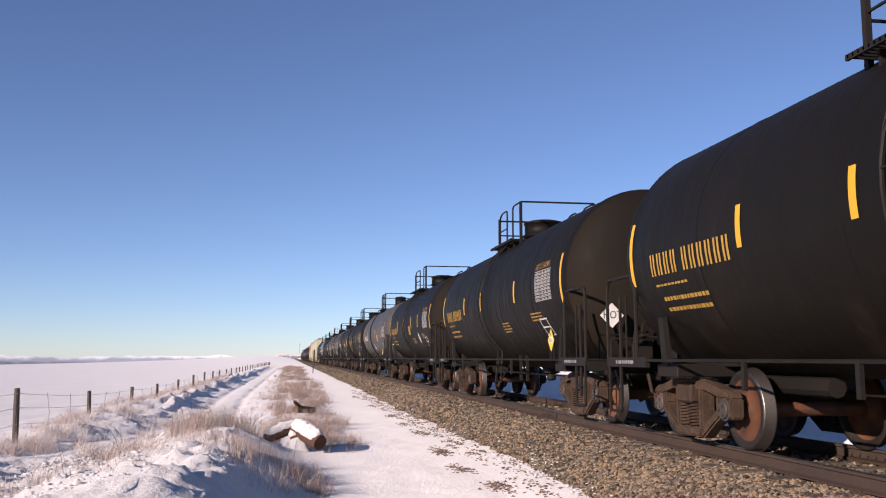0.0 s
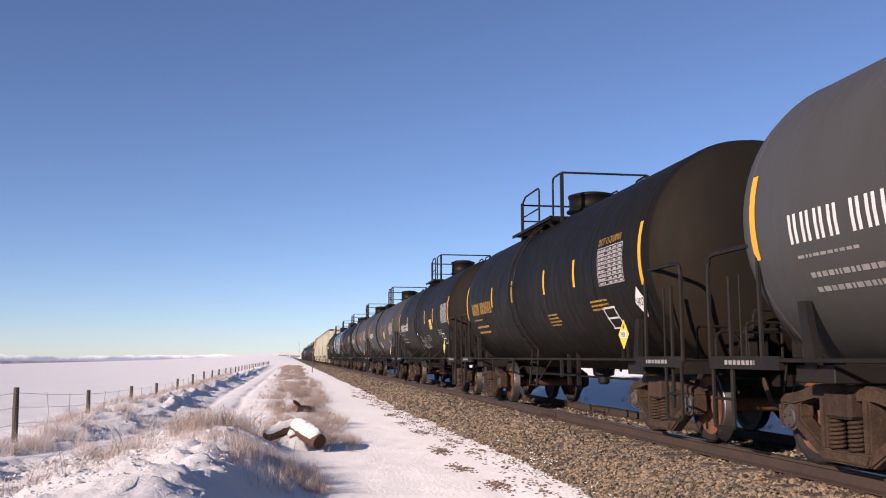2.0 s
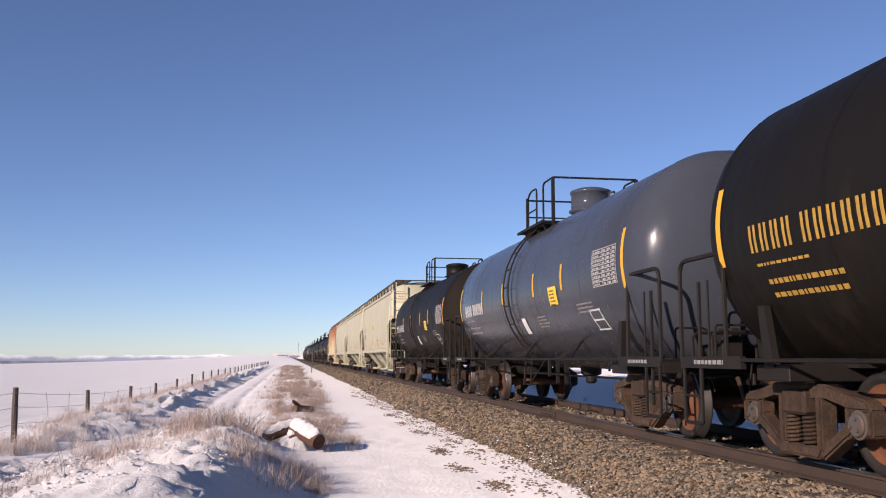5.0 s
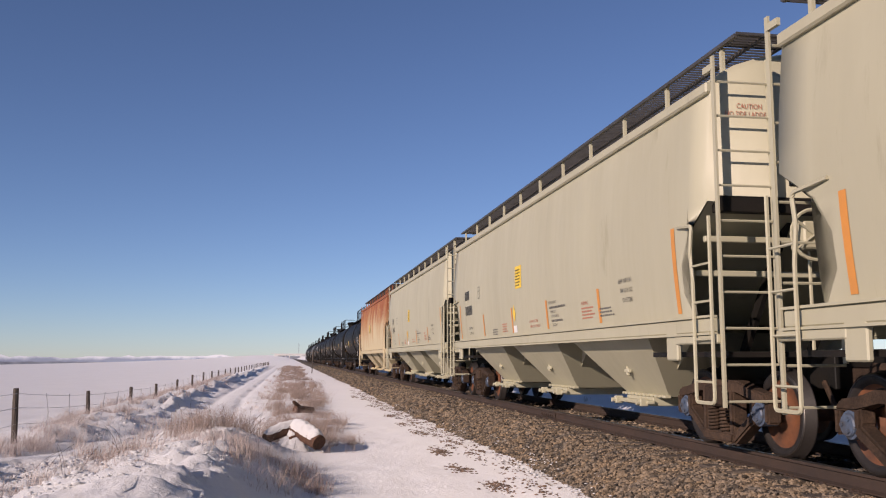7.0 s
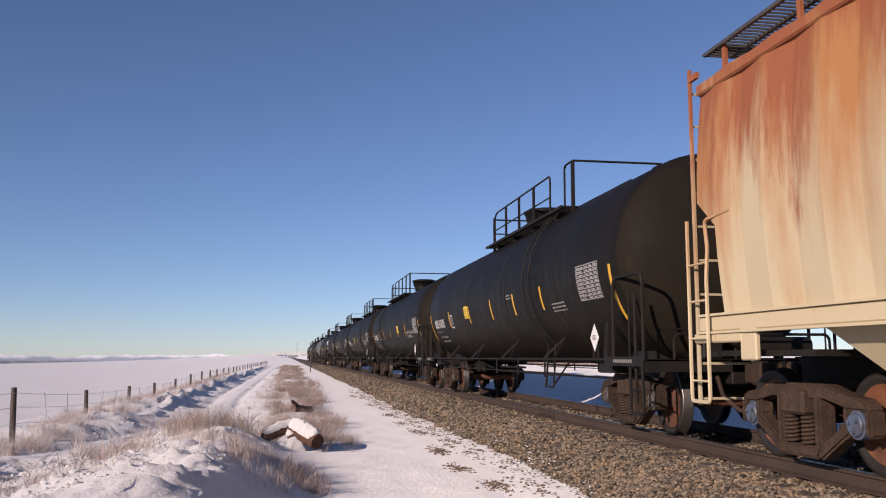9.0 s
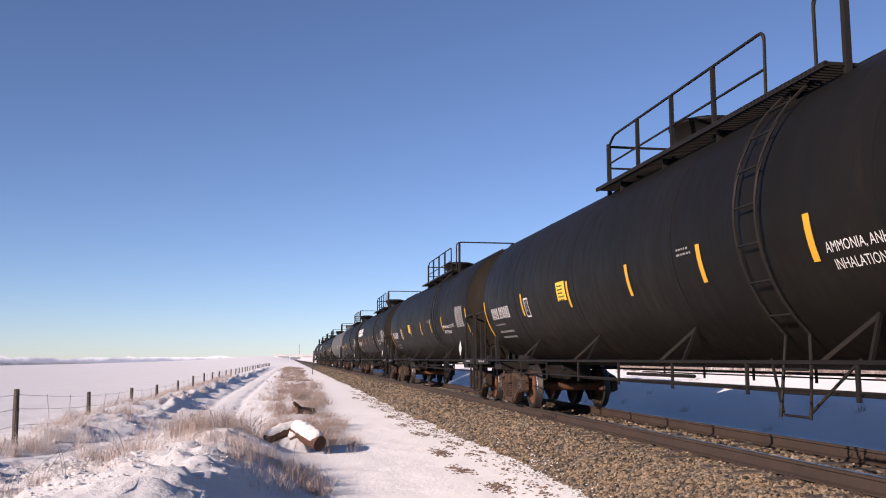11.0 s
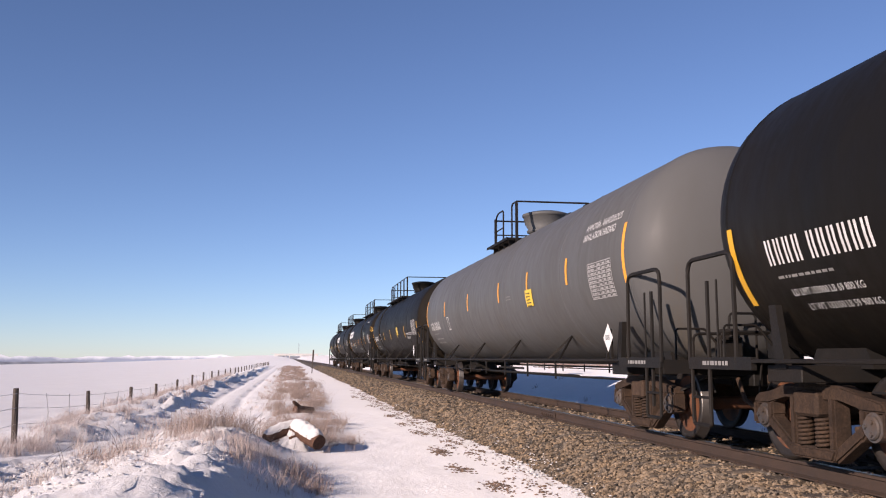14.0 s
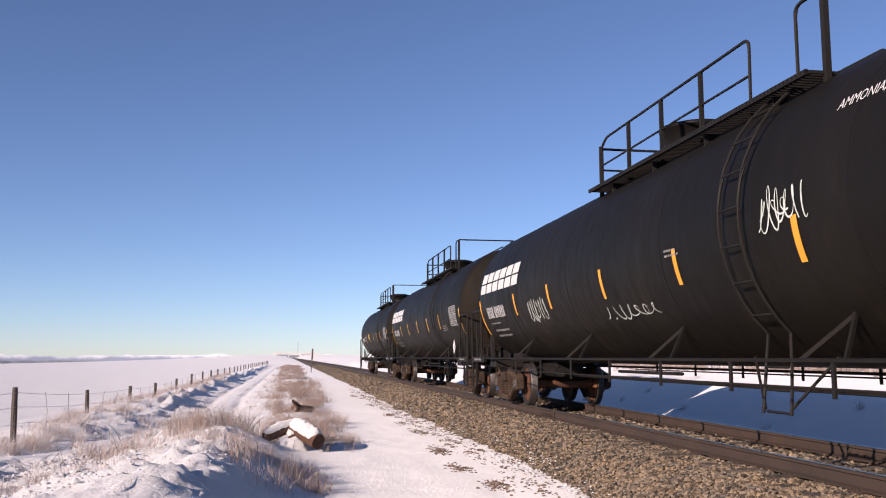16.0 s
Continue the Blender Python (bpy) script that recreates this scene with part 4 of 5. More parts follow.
def hopper_pocket_mesh(yc, w):
    bm = bmesh.new()
    top, bot = 1.36, .52
    for wt, xt, wb, xb in ((w, 1.0, .45, .8), (1.6, 1.5, .75, .84)):
        # the cross slopes set back between the pockets, then the pocket's own faces
        a = [bm.verts.new(v) for v in ((-xt, yc - wt, top), (xt, yc - wt, top), (xt, yc + wt, top), (-xt, yc + wt, top))]
        b = [bm.verts.new(v) for v in ((-xb, yc - wb, bot), (xb, yc - wb, bot), (xb, yc + wb, bot), (-xb, yc + wb, bot))]
        for k in range(4):
            bm.faces.new((a[k], a[(k + 1) % 4], b[(k + 1) % 4], b[k]))
        bm.faces.new(b)
        bot -= .004
    for s in (-1, 1):
        # a socket bracket and a bolted flange on each sloping side
        x0, x1 = sorted((s * 1.12, s * 1.17))
        box(bm, x0, x1, yc - .10, yc + .08, .84, .89, .008)
        box(bm, x0, x1, yc - .04, yc, .80, .94, .008)
        x0, x1 = sorted((s * .83, s * .93))
        box(bm, x0, x1, yc - .8, yc + .8, .50, .54, .008)
        for k in range(11):
            y = yc - .7 + .14 * k
            x0, x1 = sorted((s * .92, s * .955))
            box(bm, x0, x1, y - .018, y + .018, .515, .545)
    return bm


def hopper_gate_mesh(yc):
    bm = bmesh.new()
    box(bm, -.97, .97, yc - .50, yc + .50, .38, .50, .01)
    box(bm, -1.08, -.97, yc - .56, yc + .56, .41, .46, .01)
    tube(bm, [(-1.12, yc - .40, .43), (-1.12, yc + .40, .43)], .022)
    for s in (-1, 1):
        box(bm, -1.17, -1.05, yc + s * .48 - .04, yc + s * .48 + .04, .38, .49, .01)
        tube(bm, [(-1.22, yc + s * .48, .43), (-1.1, yc + s * .48, .43)], .035, 8)
    return bm


def running_board_mesh(H):
    bm = bmesh.new()
    for s in (-1, 1):
        for x0, x1 in ((.62, .66), (.98, 1.02), (1.30, 1.34)):
            box(bm, s * x0 if s > 0 else -x1, x1 if s > 0 else -x0, -H - .25, H + .25, 4.50, 4.54)
        y = -H - .25
        while y < H + .25:
            box(bm, .62 if s > 0 else -1.34, 1.34 if s > 0 else -.62, y, y + .016, 4.515, 4.535)
            y += .085
    for s in (-1, 1):
        y0, y1 = sorted((s * (H - .1), s * (H + .3)))
        for k in range(6):
            box(bm, -1.34, 1.34, y0 + .07 * k, y0 + .07 * k + .02, 4.515, 4.54)
    return bm


def board_post_mesh():
    bm = bmesh.new()
    box(bm, -.02, .02, -.03, .03, 4.05, 4.51)
    return bm


def hopper_ladder_mesh(H, s, x):
    bm = bmesh.new()
    y = s * (H + .16)
    w = .32 if x < 0 else -.32
    for d in (0, w * 2):
        box(bm, x + d - .012, x + d + .012, y - .03, y + .03, 1.0 if d else .54, 4.3)
    box(bm, min(x, x + .02) - .02, x + .02, y - .2 if s > 0 else y, y if s > 0 else y + .2, 4.15, 4.22)
    return bm


def end_rung_mesh(paint):
    bm = bmesh.new()
    tube(bm, [(-.32, 0, 0), (.32, 0, 0)], .014, 5)
    return mesh_of("rung", bm, paint)


def hopper_grab_mesh(H, s, side):
    """Side ladder beside the opening with its bent grab iron and step."""
    bm = bmesh.new()
    for x in (side * 1.66,):
        y = s * (H - .28)
        tube(bm, bend([(x * .97, s * (H - .75), 2.55), (x, y, 2.5), (x, y - s * .05, 2.2), (x, y, 1.9), (x, y, .58), (x, y + s * .42, .58), (x, y + s * .42, 2.55)], .06), .022)
        for z in (.8, 1.25, 1.65, 2.05):
            tube(bm, [(x, y, z), (x, y + s * .42, z)], .014, 5)
    return bm


def brake_wheel_mesh(H):
    bm = bmesh.new()
    y = -H - .32
    n = 20
    tube(bm, [(-.55 + .27 * math.cos(k * math.tau / n), y, 2.35 + .27 * math.sin(k * math.tau / n)) for k in range(n + 1)], .02)
    for k in range(5):
        a = k * math.tau / 5
        tube(bm, [(-.55, y, 2.35), (-.55 + .26 * math.cos(a), y, 2.35 + .26 * math.sin(a))], .014, 5)
    box(bm, -.66, -.44, y + .02, y + .3, 2.2, 2.5, .02)
    tube(bm, [(-.5, y + .2, 2.2), (-.5, y + .2, 1.1)], .02)
    return bm


def hopper(u0, u1, rusty, label, yellow=True):
    H = 7.6
    car = tagged(new("hopper_car"), label, "hopper car", "wagons of the train")
    paint = M_RUSTHOP if rusty else M_HOPPER
    k = paint.name
    part("body", cached(("hbody", k), lambda: hopper_body_mesh(H, paint, rusty)), car)
    for turn in (0, 180):
        part("top_chord", cached(("hchord", k), lambda: mesh_of("top_chord", hopper_chord_mesh(H), paint)), car, pose(0, 0, 0, 0, 0, turn))
        part("side_sill", cached(("hsill", k), lambda: mesh_of("side_sill", hopper_sill_mesh(H), paint)), car, pose(0, 0, 0, 0, 0, turn))
    for y in (-4.0, 0, 4.0):
        p = part("outlet_pocket", cached(("hp", y, k), lambda: mesh_of("outlet_pocket", hopper_pocket_mesh(y, 1.98), paint)), car)
        part("outlet_gate", cached(("hg", y, k), lambda: mesh_of("outlet_gate", hopper_gate_mesh(y), paint)), p)
    part("running_board", cached("hrun", lambda: mesh_of("running_board", running_board_mesh(H), M_GRATE)), car, None, "dark steel mesh walkway")
    for x in (-1.28, 1.28):
        for i in range(11):
            part("board_post", cached(("hpost", k), lambda: mesh_of("board_post", board_post_mesh(), paint)), car, pose(x, -H + .15 + (2 * H - .3) * i / 10, 0))
    for s in (-1, 1):
        # near-black here puts the end overhang's shade into the frame's colour
        part("end_frame", cached(("hend", s, k), lambda: mesh_of("end_frame", hopper_cut_mesh(H, s), M_FRAME)), car, None, "posts and shear plate, darkened for the shade in the open end")
        for z, d in ((2.34, .42), (1.98, .7)):
            part("end_beam", cached(("hbeam", s, z, k), lambda: mesh_of("end_beam", hopper_beam_mesh(H, s, z, d), paint)), car)
        for x in (-1.58, 1.58):
            part("jacking_pad", cached(("hpad", s, x, k), lambda: mesh_of("jacking_pad", jacking_pad_mesh(H, s, x), paint)), car)
        for side in (-1, 1):
            part("side_grab", cached(("hgrab", s, side, k), lambda: mesh_of("side_grab", hopper_grab_mesh(H, s, side), paint)), car)
        for x in (-1.56, 1.56):
            ladder = part("end_ladder", cached(("hlad", s, x, k), lambda: mesh_of("end_ladder", hopper_ladder_mesh(H, s, x), paint)), car)
            for i in range(10):
                part("rung", cached(("hrung", k), lambda: end_rung_mesh(paint)), ladder, pose(x + (.32 if x < 0 else -.32), s * (H + .16), .6 + i * .38))
        part("coupler", cached("coupler", coupler_mesh), car, pose(0, s * (H + .2), 0, 0, 0, 0 if s > 0 else 180))
        truck(car, s * (H - .95), M_CAP)
    part("brake_wheel", cached(("hwheel", k), lambda: mesh_of("brake_wheel", brake_wheel_mesh(H), paint)), car)

    def at(y, z):
        return (-hopper_section(z) - .006 - (.05 if rusty else 0), y, z)

    def at2(y, z):
        return (-hopper_section(z) - .012 - (.05 if rusty else 0), y, z)
    ink = M_BLACKINK
    if not rusty:
        for y, h in ((-H + .9, 1.0), (H - .92, .85), (H - 3.7, .5), (H - 6.4, .5), (H - 8.9, .5), (H - 11.6, .5)):
            decal("reflective_stripe", car, lambda bm: patch(bm, at, y + .05, y - .05, 1.56, 1.56 + h, 5), M_TAPEDULL)
        decal("reporting_mark", car, lambda bm: (bars(bm, at, H - 1.6, 2.50, (4,), .23), bars(bm, at, H - 1.65, 2.12, (6,), .23)), ink)

        def prints(bm):
            small_lines(bm, at, -1.49, 1.90, .95, 1, h=.036, seed=6)
            small_lines(bm, at, -1.55, 1.67, .75, 1, h=.036, seed=7)
            small_lines(bm, at, H - 4.55, 1.66, .6, 3, h=.024, pitch=.05, seed=8)
            small_lines(bm, at, -4.0, 1.75, .6, 3, h=.024, pitch=.05, seed=18)
        decal("stencilled_text", car, prints, M_GREYINK)

        def red(bm):
            small_lines(bm, at, -3.2, 1.80, .6, 4, h=.022, pitch=.05, seed=10)
            small_lines(bm, at, 2.1, 1.75, .5, 4, h=.022, pitch=.05, seed=11)
        decal("red_text", car, red, M_REDINK)
        for text, y, z, h, m in (("EXW 10-8 H 9-3", -4.85, 2.06, .062, ink), ("EW 9-2 H 15-2", -4.9, 1.93, .062, ink), ("CU FT 5204", -4.95, 1.80, .062, ink), ("WARNING", -3.2, 1.86, .06, M_REDINK),
                                 ("LD LMT  223500", H - 1.9, 1.76, .065, ink), ("LT WT   62500", H - 1.98, 1.63, .065, ink), ("EXTERIOR PAINT", -1.45, 1.98, .05, M_GREYINK), ("TMMX 05-19", -1.52, 1.82, .05, M_GREYINK),
                                 ("INTERIOR LINING", -1.54, 1.745, .05, M_GREYINK), ("TRGS 08-19", -1.58, 1.595, .05, M_GREYINK),
                                 ("OPEN HATCH COVERS", -.1, 1.71, .05, M_REDINK), ("BEFORE UNLOADING CAR", -.14, 1.62, .05, M_REDINK)):
            bm = bmesh.new()
            add_mesh(bm, lettering(text, at, y, z, h))
            part("painted_text", mesh_of("painted_text", bm, m), car)["kind"] = "stuff"
        bm = bmesh.new()
        for text, x, z in (("CAUTION", -1.22, 3.78), ("NO SIDE LADDER", -1.36, 3.69)):
            me = lettering(text, lambda a, b: (-a, -H - .012, b), -x, z, .06)
            add_mesh(bm, me)
        part("caution_text", mesh_of("caution_text", bm, M_REDINK), car)["kind"] = "stuff"

        def plate(bm):
            for a in (0, .19):
                patch(bm, at, H - 3.2 - a, H - 3.215 - a, 2.46, 2.74, 2)
            for a in (2.46, 2.63, 2.725):
                patch(bm, at, H - 3.2, H - 3.405, a, a + .015, 1)
        decal("plate_frame", car, plate, ink)
        decal("hazard_placard", car, lambda bm: quad_patch(bm, at, [(1.0, 2.12), (.89, 1.94), (1.0, 1.76), (1.11, 1.94)]), M_YPLACARD)
        decal("paper_notice", car, lambda bm: patch(bm, at, 1.14, .86, 1.56, 1.70, 1), M_PLACARD)
    if yellow:
        y = .55
        ob = decal("emergency_notice", car, lambda bm: patch(bm, at, y + .24, y - .24, 2.42, 2.86, 2), M_YPLACARD, "yellow notice sheet")
        decal("notice_print", ob, lambda bm: small_lines(bm, at2, y + .19, 2.77, .38, 6, h=.02, pitch=.06, seed=9), ink)
    TRAIN.append((car, (u0 + u1) / 2))
    return car


# ---------------------------------------------------------------- the train, from the leading wagon to the last
AN = (("AMMONIUM", -3.72, .2, .10), ("NITRATE", -3.8, -.03, .10), ("SOLUTION", -3.85, -.26, .10), ("FRA AIP", -3.0, -.58, .125), ("SR 8754", -3.9, -.52, .125))
AM = (("AMMONIA, ANHYDROUS, LIQUEFIED", -4.95, -.52, .10), ("INHALATION HAZARD", -5.0, -.68, .10))
BROWN = "dusty black tank car with yellow stencils"
tank_car(-.6, 11.2, "short", M_BROWNBLACK, M_GOLDINK, M_YELLOW, BROWN, un="2426", plat=(1.75, .75, .1, -.7))
tank_car(14.4, 26.1, "short", M_BROWNBLACK, M_GOLDINK, M_YELLOW, BROWN, un="2426", hot=3, plat=(1.4, .6, .05, -.7), stripes=(.46, .11, -.45))
tank_car(29.0, 40.8, "short", M_BROWNBLACK, M_GOLDINK, M_YELLOW, BROWN, un="", hot=2)
tank_car(43.7, 56.0, "short", M_MIDGREY, M_FADEDINK, M_ORANGE, "grey tank car with white stencils and amber stripes", un="2426", words=(("FRA AIP", -4.05, -.3, .13),))
tank_car(58.9, 70.4, "short", M_BROWNBLACK, M_GOLDINK, M_YELLOW, BROWN, un="2426", hot=1, plat=(2.7, 1.3, .3, -.3))
tank_car(73.4, 85.0, "short", M_BLACK, M_FADEDINK, M_ORANGE, "black tank car with white stencils and graffiti", un="2426", graffiti=1, plat=(1.3, .5, .1, -.7))
tank_car(87.9, 99.9, "short", M_DARKGREY, M_FADEDINK, M_ORANGE, "charcoal tank car with white stencils and amber stripes", un="2426")
tank_car(102.6, 114.5, "short", M_DARKGREY, M_FADEDINK, M_ORANGE, "charcoal tank car with white stencils and amber stripes", un="2426", words=AN)
tank_car(117.2, 128.7, "short", M_BROWNBLACK, M_GOLDINK, M_YELLOW, BROWN, un="", hot=1)
tank_car(131.5, 143.2, "short", M_BLUE, M_FADEDINK, M_YELLOW, "glossy blue-black tank car with white stencils")
tank_car(146.2, 158.2, "short", M_BLACK, M_FADEDINK, M_ORANGE, "black tank car with amber stripes")
BEIGE = "beige covered hopper car with a roof walkway"
hopper(160.1, 175.5, False, BEIGE)
hopper(176.8, 192.1, False, BEIGE)
hopper(193.4, 208.7, False, BEIGE)
hopper(209.9, 225.0, True, "cream covered hopper car streaked with rust")
LONG = "long black tank car with white stencils and a yellow-striped side"
tank_car(228.0, 244.2, "long", M_BLACK, M_FADEDINK, M_YELLOW, LONG, un="1005")
tank_car(247.2, 264.1, "long", M_BLACK, M_FADEDINK, M_YELLOW, LONG, un="1005", words=AM, plat=(5.3, 4.55, 3.8, -1.5), stripes=(.64, .4, .05, -.25, -.55))
tank_car(267.3, 284.5, "long", M_BLACK, M_FADEDINK, M_YELLOW, LONG, un="1005", words=AM)
tank_car(286.9, 304.4, "long", M_BLACK, M_FADEDINK, M_YELLOW, LONG, un="1005", words=AM)
tank_car(307.8, 324.5, "long", M_BLACK, M_FADEDINK, M_ORANGE, "long black tank car with a bold white emblem", un="1005", words=AM, logo=True, graffiti=3)
tank_car(327.5, 344.5, "long", M_BLACK, M_FADEDINK, M_YELLOW, LONG, un="1005", words=AM, load_text=("LD LMT 153900 LB 69 800 KG", "LT WT 132100 LB 59 900 KG"))
tank_car(347.5, 365.3, "long", M_GREY, M_FADEDINK, M_ORANGE, "long grey tank car with amber stripes", un="1005", plat=(1.6, .75, -.1, -.55), words=(("AMMONIA, ANHYDROUS", -7.1, .55, .12), ("INHALATION HAZARD", -7.1, .38, .12)))
tank_car(368.0, 384.8, "long", M_BLACK, M_FADEDINK, M_YELLOW, LONG, un="1005", words=AM, plat=(5.42, 4.65, 4.1, -.8), stripes=(.61, .39, .05, -.25, -.55))
tank_car(387.6, 404.8, "long", M_BLACK, M_FADEDINK, M_ORANGE, "long black tank car with a white emblem and graffiti", un="1005", logo=True, graffiti=2, words=(("AMMONIA, ANHYDROUS, LIQUEFIED", -5.4, .72, .115),))
tank_car(407.6, 423.4, "long", M_BLACK, M_FADEDINK, M_YELLOW, "long black tank car with a bold white emblem", un="1005", logo=True)
tank_car(425.9, 440.6, "long", M_BLACK, M_FADEDINK, M_YELLOW, "black tank car at the end of the train")


# ---------------------------------------------------------------- track details
def tie_mesh():
    bm = bmesh.new()
    box(bm, -1.3, 1.3, -.115, .115, -.18, 0, .015)
    return mesh_of("sleeper", bm, M_TIE)


def plate_mesh():
    bm = bmesh.new()
    box(bm, -.1, .1, -.1, .1, 0, .018, .004)
    for x, y in ((-.085, -.05), (.085, .05), (-.085, .06)):
        box(bm, x - .012, x + .012, y - .012, y + .012, .0, .04)
    return mesh_of("tie_plate", bm, M_RAILSIDE)


rnd = random.Random(5)
tie, plate = tie_mesh(), plate_mesh()
for k in range(130):
    y = -3 + k * .56
    t = part("sleeper", tie, ballast, pose(TRACK_X + rnd.uniform(-.04, .04), y, -.176 - rnd.uniform(0, .02), 0, 0, rnd.uniform(-1, 1)))
    if y < 34:
        for s in (-1, 1):
            part("tie_plate", plate, ballast, pose(TRACK_X + s * .7525, y, -.189))


def joint_mesh():
    bm = bmesh.new()
    for s in (-1, 1):
        box(bm, s * .03 - .014, s * .03 + .014, -.46, .46, -.135, -.045, .008)
    for k in range(6):
        r = bmesh.ops.create_cone(bm, cap_ends=True, segments=6, radius1=.022, radius2=.022, depth=.03)
        bmesh.ops.rotate(bm, verts=r["verts"], matrix=Matrix.Rotation(math.pi / 2, 3, "Y"))
        bmesh.ops.translate(bm, verts=r["verts"], vec=(-.055, -.38 + k * .152, -.09))
    return mesh_of("joint_bar", bm, M_RAILSIDE)


for r, x, y in ((rails[0], -.7525, 17.8), (rails[1], .7525, 9.6)):
    part("joint_bar", cached("joint", joint_mesh), r, pose(TRACK_X + x, y, 0), "bolted rusty joint bar")


# ---------------------------------------------------------------- many small pieces
ICO = bmesh.new()
bmesh.ops.create_icosphere(ICO, subdivisions=1, radius=1)
ICO_V = np.array([v.co[:] for v in ICO.verts])
ICO_F = np.array([[v.index for v in f.verts] for f in ICO.faces])
ICO.free()
RNG = np.random.default_rng(7)


def lumps(name, xs, ys, zs, size, flat, mat, jag=.28):
    """Many uneven stones or clods in one mesh."""
    n = len(xs)
    d = 1 + RNG.uniform(-jag, jag, (n, len(ICO_V), 1))
    v = ICO_V[None] * d * size[:, None, None] * np.array([1, 1, flat]) * RNG.uniform(.7, 1.3, (n, 1, 3))
    a = RNG.uniform(0, math.tau, n)
    c, s = np.cos(a)[:, None], np.sin(a)[:, None]
    v = np.stack([v[..., 0] * c - v[..., 1] * s, v[..., 0] * s + v[..., 1] * c, v[..., 2]], -1)
    v += np.stack([xs, ys, zs], -1)[:, None]
    f = ICO_F[None] + (np.arange(n) * len(ICO_V))[:, None, None]
    me = bpy.data.meshes.new(name)
    me.from_pydata(v.reshape(-1, 3).tolist(), [], f.reshape(-1, 3).tolist())
    me.materials.append(mat)
    return new(name, me)


def scatter(n, x0, x1, y0, y1):
    return RNG.uniform(x0, x1, n), RNG.uniform(y0, y1, n)


sx, sy, ss = [], [], []
for n, x0, x1, y0, y1, lo, hi in ((22000, 3.3, 5.2, 4.5, 12, .011, .028), (14000, 3.3, 5.2, 12, 22, .014, .032), (7000, 3.3, 5.2, 22, 40, .024, .045), (3000, 3.3, 5.2, 40, 75, .03, .055), (2500, 3.3, 5.2, 75, 150, .03, .055),
                                  (4500, 5.28, 6.7, 5, 20, .02, .042), (1500, 5.28, 6.7, 20, 45, .028, .05), (3500, 6.8, 8.6, 6, 35, .025, .05)):
    a, b = scatter(n, x0, x1, y0, y1)
    sx.append(a), sy.append(b), ss.append(RNG.uniform(lo, hi, n))
sx, sy, ss = map(np.concatenate, (sx, sy, ss))
toe = 2.5 + .16 * grid_noise(sy * .45, sy * 0, 21) + .07 * grid_noise(sy * 1.7, sy * 0, 22)
keep = np.abs(sx - TRACK_X) < toe + .12 + .1 * RNG.uniform(-1, 1, len(sx))
over = (np.abs(((sy + 3) / .56 + .5) % 1 - .5) < .2) & (np.abs(sx - TRACK_X) < 1.34) & (RNG.uniform(0, 1, len(sx)) < .75)
keep &= ~over
sx, sy, ss = sx[keep], sy[keep], ss[keep]
tagged(lumps("ballast_stones", sx, sy, ballast_z(sx, sy) + ss * .25, ss, .75, M_STONE, .42), "loose brown and grey crushed ballast stones", "stones", kind="stuff")

# the stones nearest to the path, one by one
stone_meshes = []
for k in range(8):
    bm = bmesh.new()
    bmesh.ops.create_icosphere(bm, subdivisions=1, radius=1)
    for v in bm.verts:
        v.co *= rnd.uniform(.68, 1.25)
        v.co.z *= .72
    stone_meshes.append(mesh_of("stone", bm, M_STONE))
for k in range(290):
    x, y = rnd.uniform(3.5, 5.0), rnd.uniform(6.6, 10.5)
    r = rnd.uniform(.018, .034)
    ob = part("stone", stone_meshes[k % 8], ballast, pose(x, y, float(ballast_z(np.array(x), np.array(y))) + r * .45, rnd.uniform(0, 40), rnd.uniform(0, 40), rnd.uniform(0, 360)))
    ob.scale = (r, r, r)

# gravel and dead weeds showing through the snow along the path
px, py = [], []
for cx, cy, n in ((2.67, 11.4, 190), (2.5, 13.2, 130), (2.62, 15.7, 200), (2.75, 19.5, 90), (2.8, 22.3, 90), (2.84, 25.5, 150), (2.8, 31, 90), (2.7, 38, 80)):
    px.append(RNG.normal(cx, .085, n)), py.append(RNG.normal(cy, .22 + .006 * cy, n))
for k in range(90):
    cy = 8 + 42 * RNG.uniform() ** 1.3
    cx, n = 2.85 + .6 * RNG.uniform(), int(RNG.integers(5, 26))
    px.append(RNG.normal(cx, .05, n)), py.append(RNG.normal(cy, .14, n))
a, b = scatter(1300, 2.95, 3.65, 7, 42)
px, py = np.concatenate(px + [a]), np.concatenate(py + [b])
ps = RNG.uniform(.008, .026, len(px))
tagged(lumps("path_gravel", px, py, ground_z(px, py) + ps * .1, ps, .5, M_DIRT), "gravel and dirt showing through the path snow", "gravel", kind="stuff")

# clods and drifts of crusted snow on the bank, along the fence and at the foot of the ballast
cx, cy, cs = [], [], []
for n, x0, x1, y0, y1, lo, hi in ((700, -3.8, -1.5, 8.3, 14, .02, .07), (1500, -3.8, -1.2, 8.3, 13, .012, .04), (700, -3.0, -.4, 9, 14, .008, .03), (500, -2.8, -.9, 12.5, 17, .015, .05), (160, -1.6, .3, 9, 16, .01, .03), (260, -5.6, -3.4, 14, 60, .02, .08), (150, 3.0, 3.75, 7, 40, .012, .03), (300, -1.2, .8, 17, 60, .03, .08)):
    a, b = scatter(n, x0, x1, y0, y1)
    cx.append(a), cy.append(b), cs.append(RNG.uniform(lo, hi, n) ** 1.2 * 1.3)
cx, cy, cs = map(np.concatenate, (cx, cy, cs))
clods = tagged(lumps("snow_clods", cx, cy, ground_z(cx, cy) + cs * .02, cs, .42, M_SNOW, .35), "crusted lumps of snow on the bank and verge", "snow", kind="stuff")
smooth(clods.data)

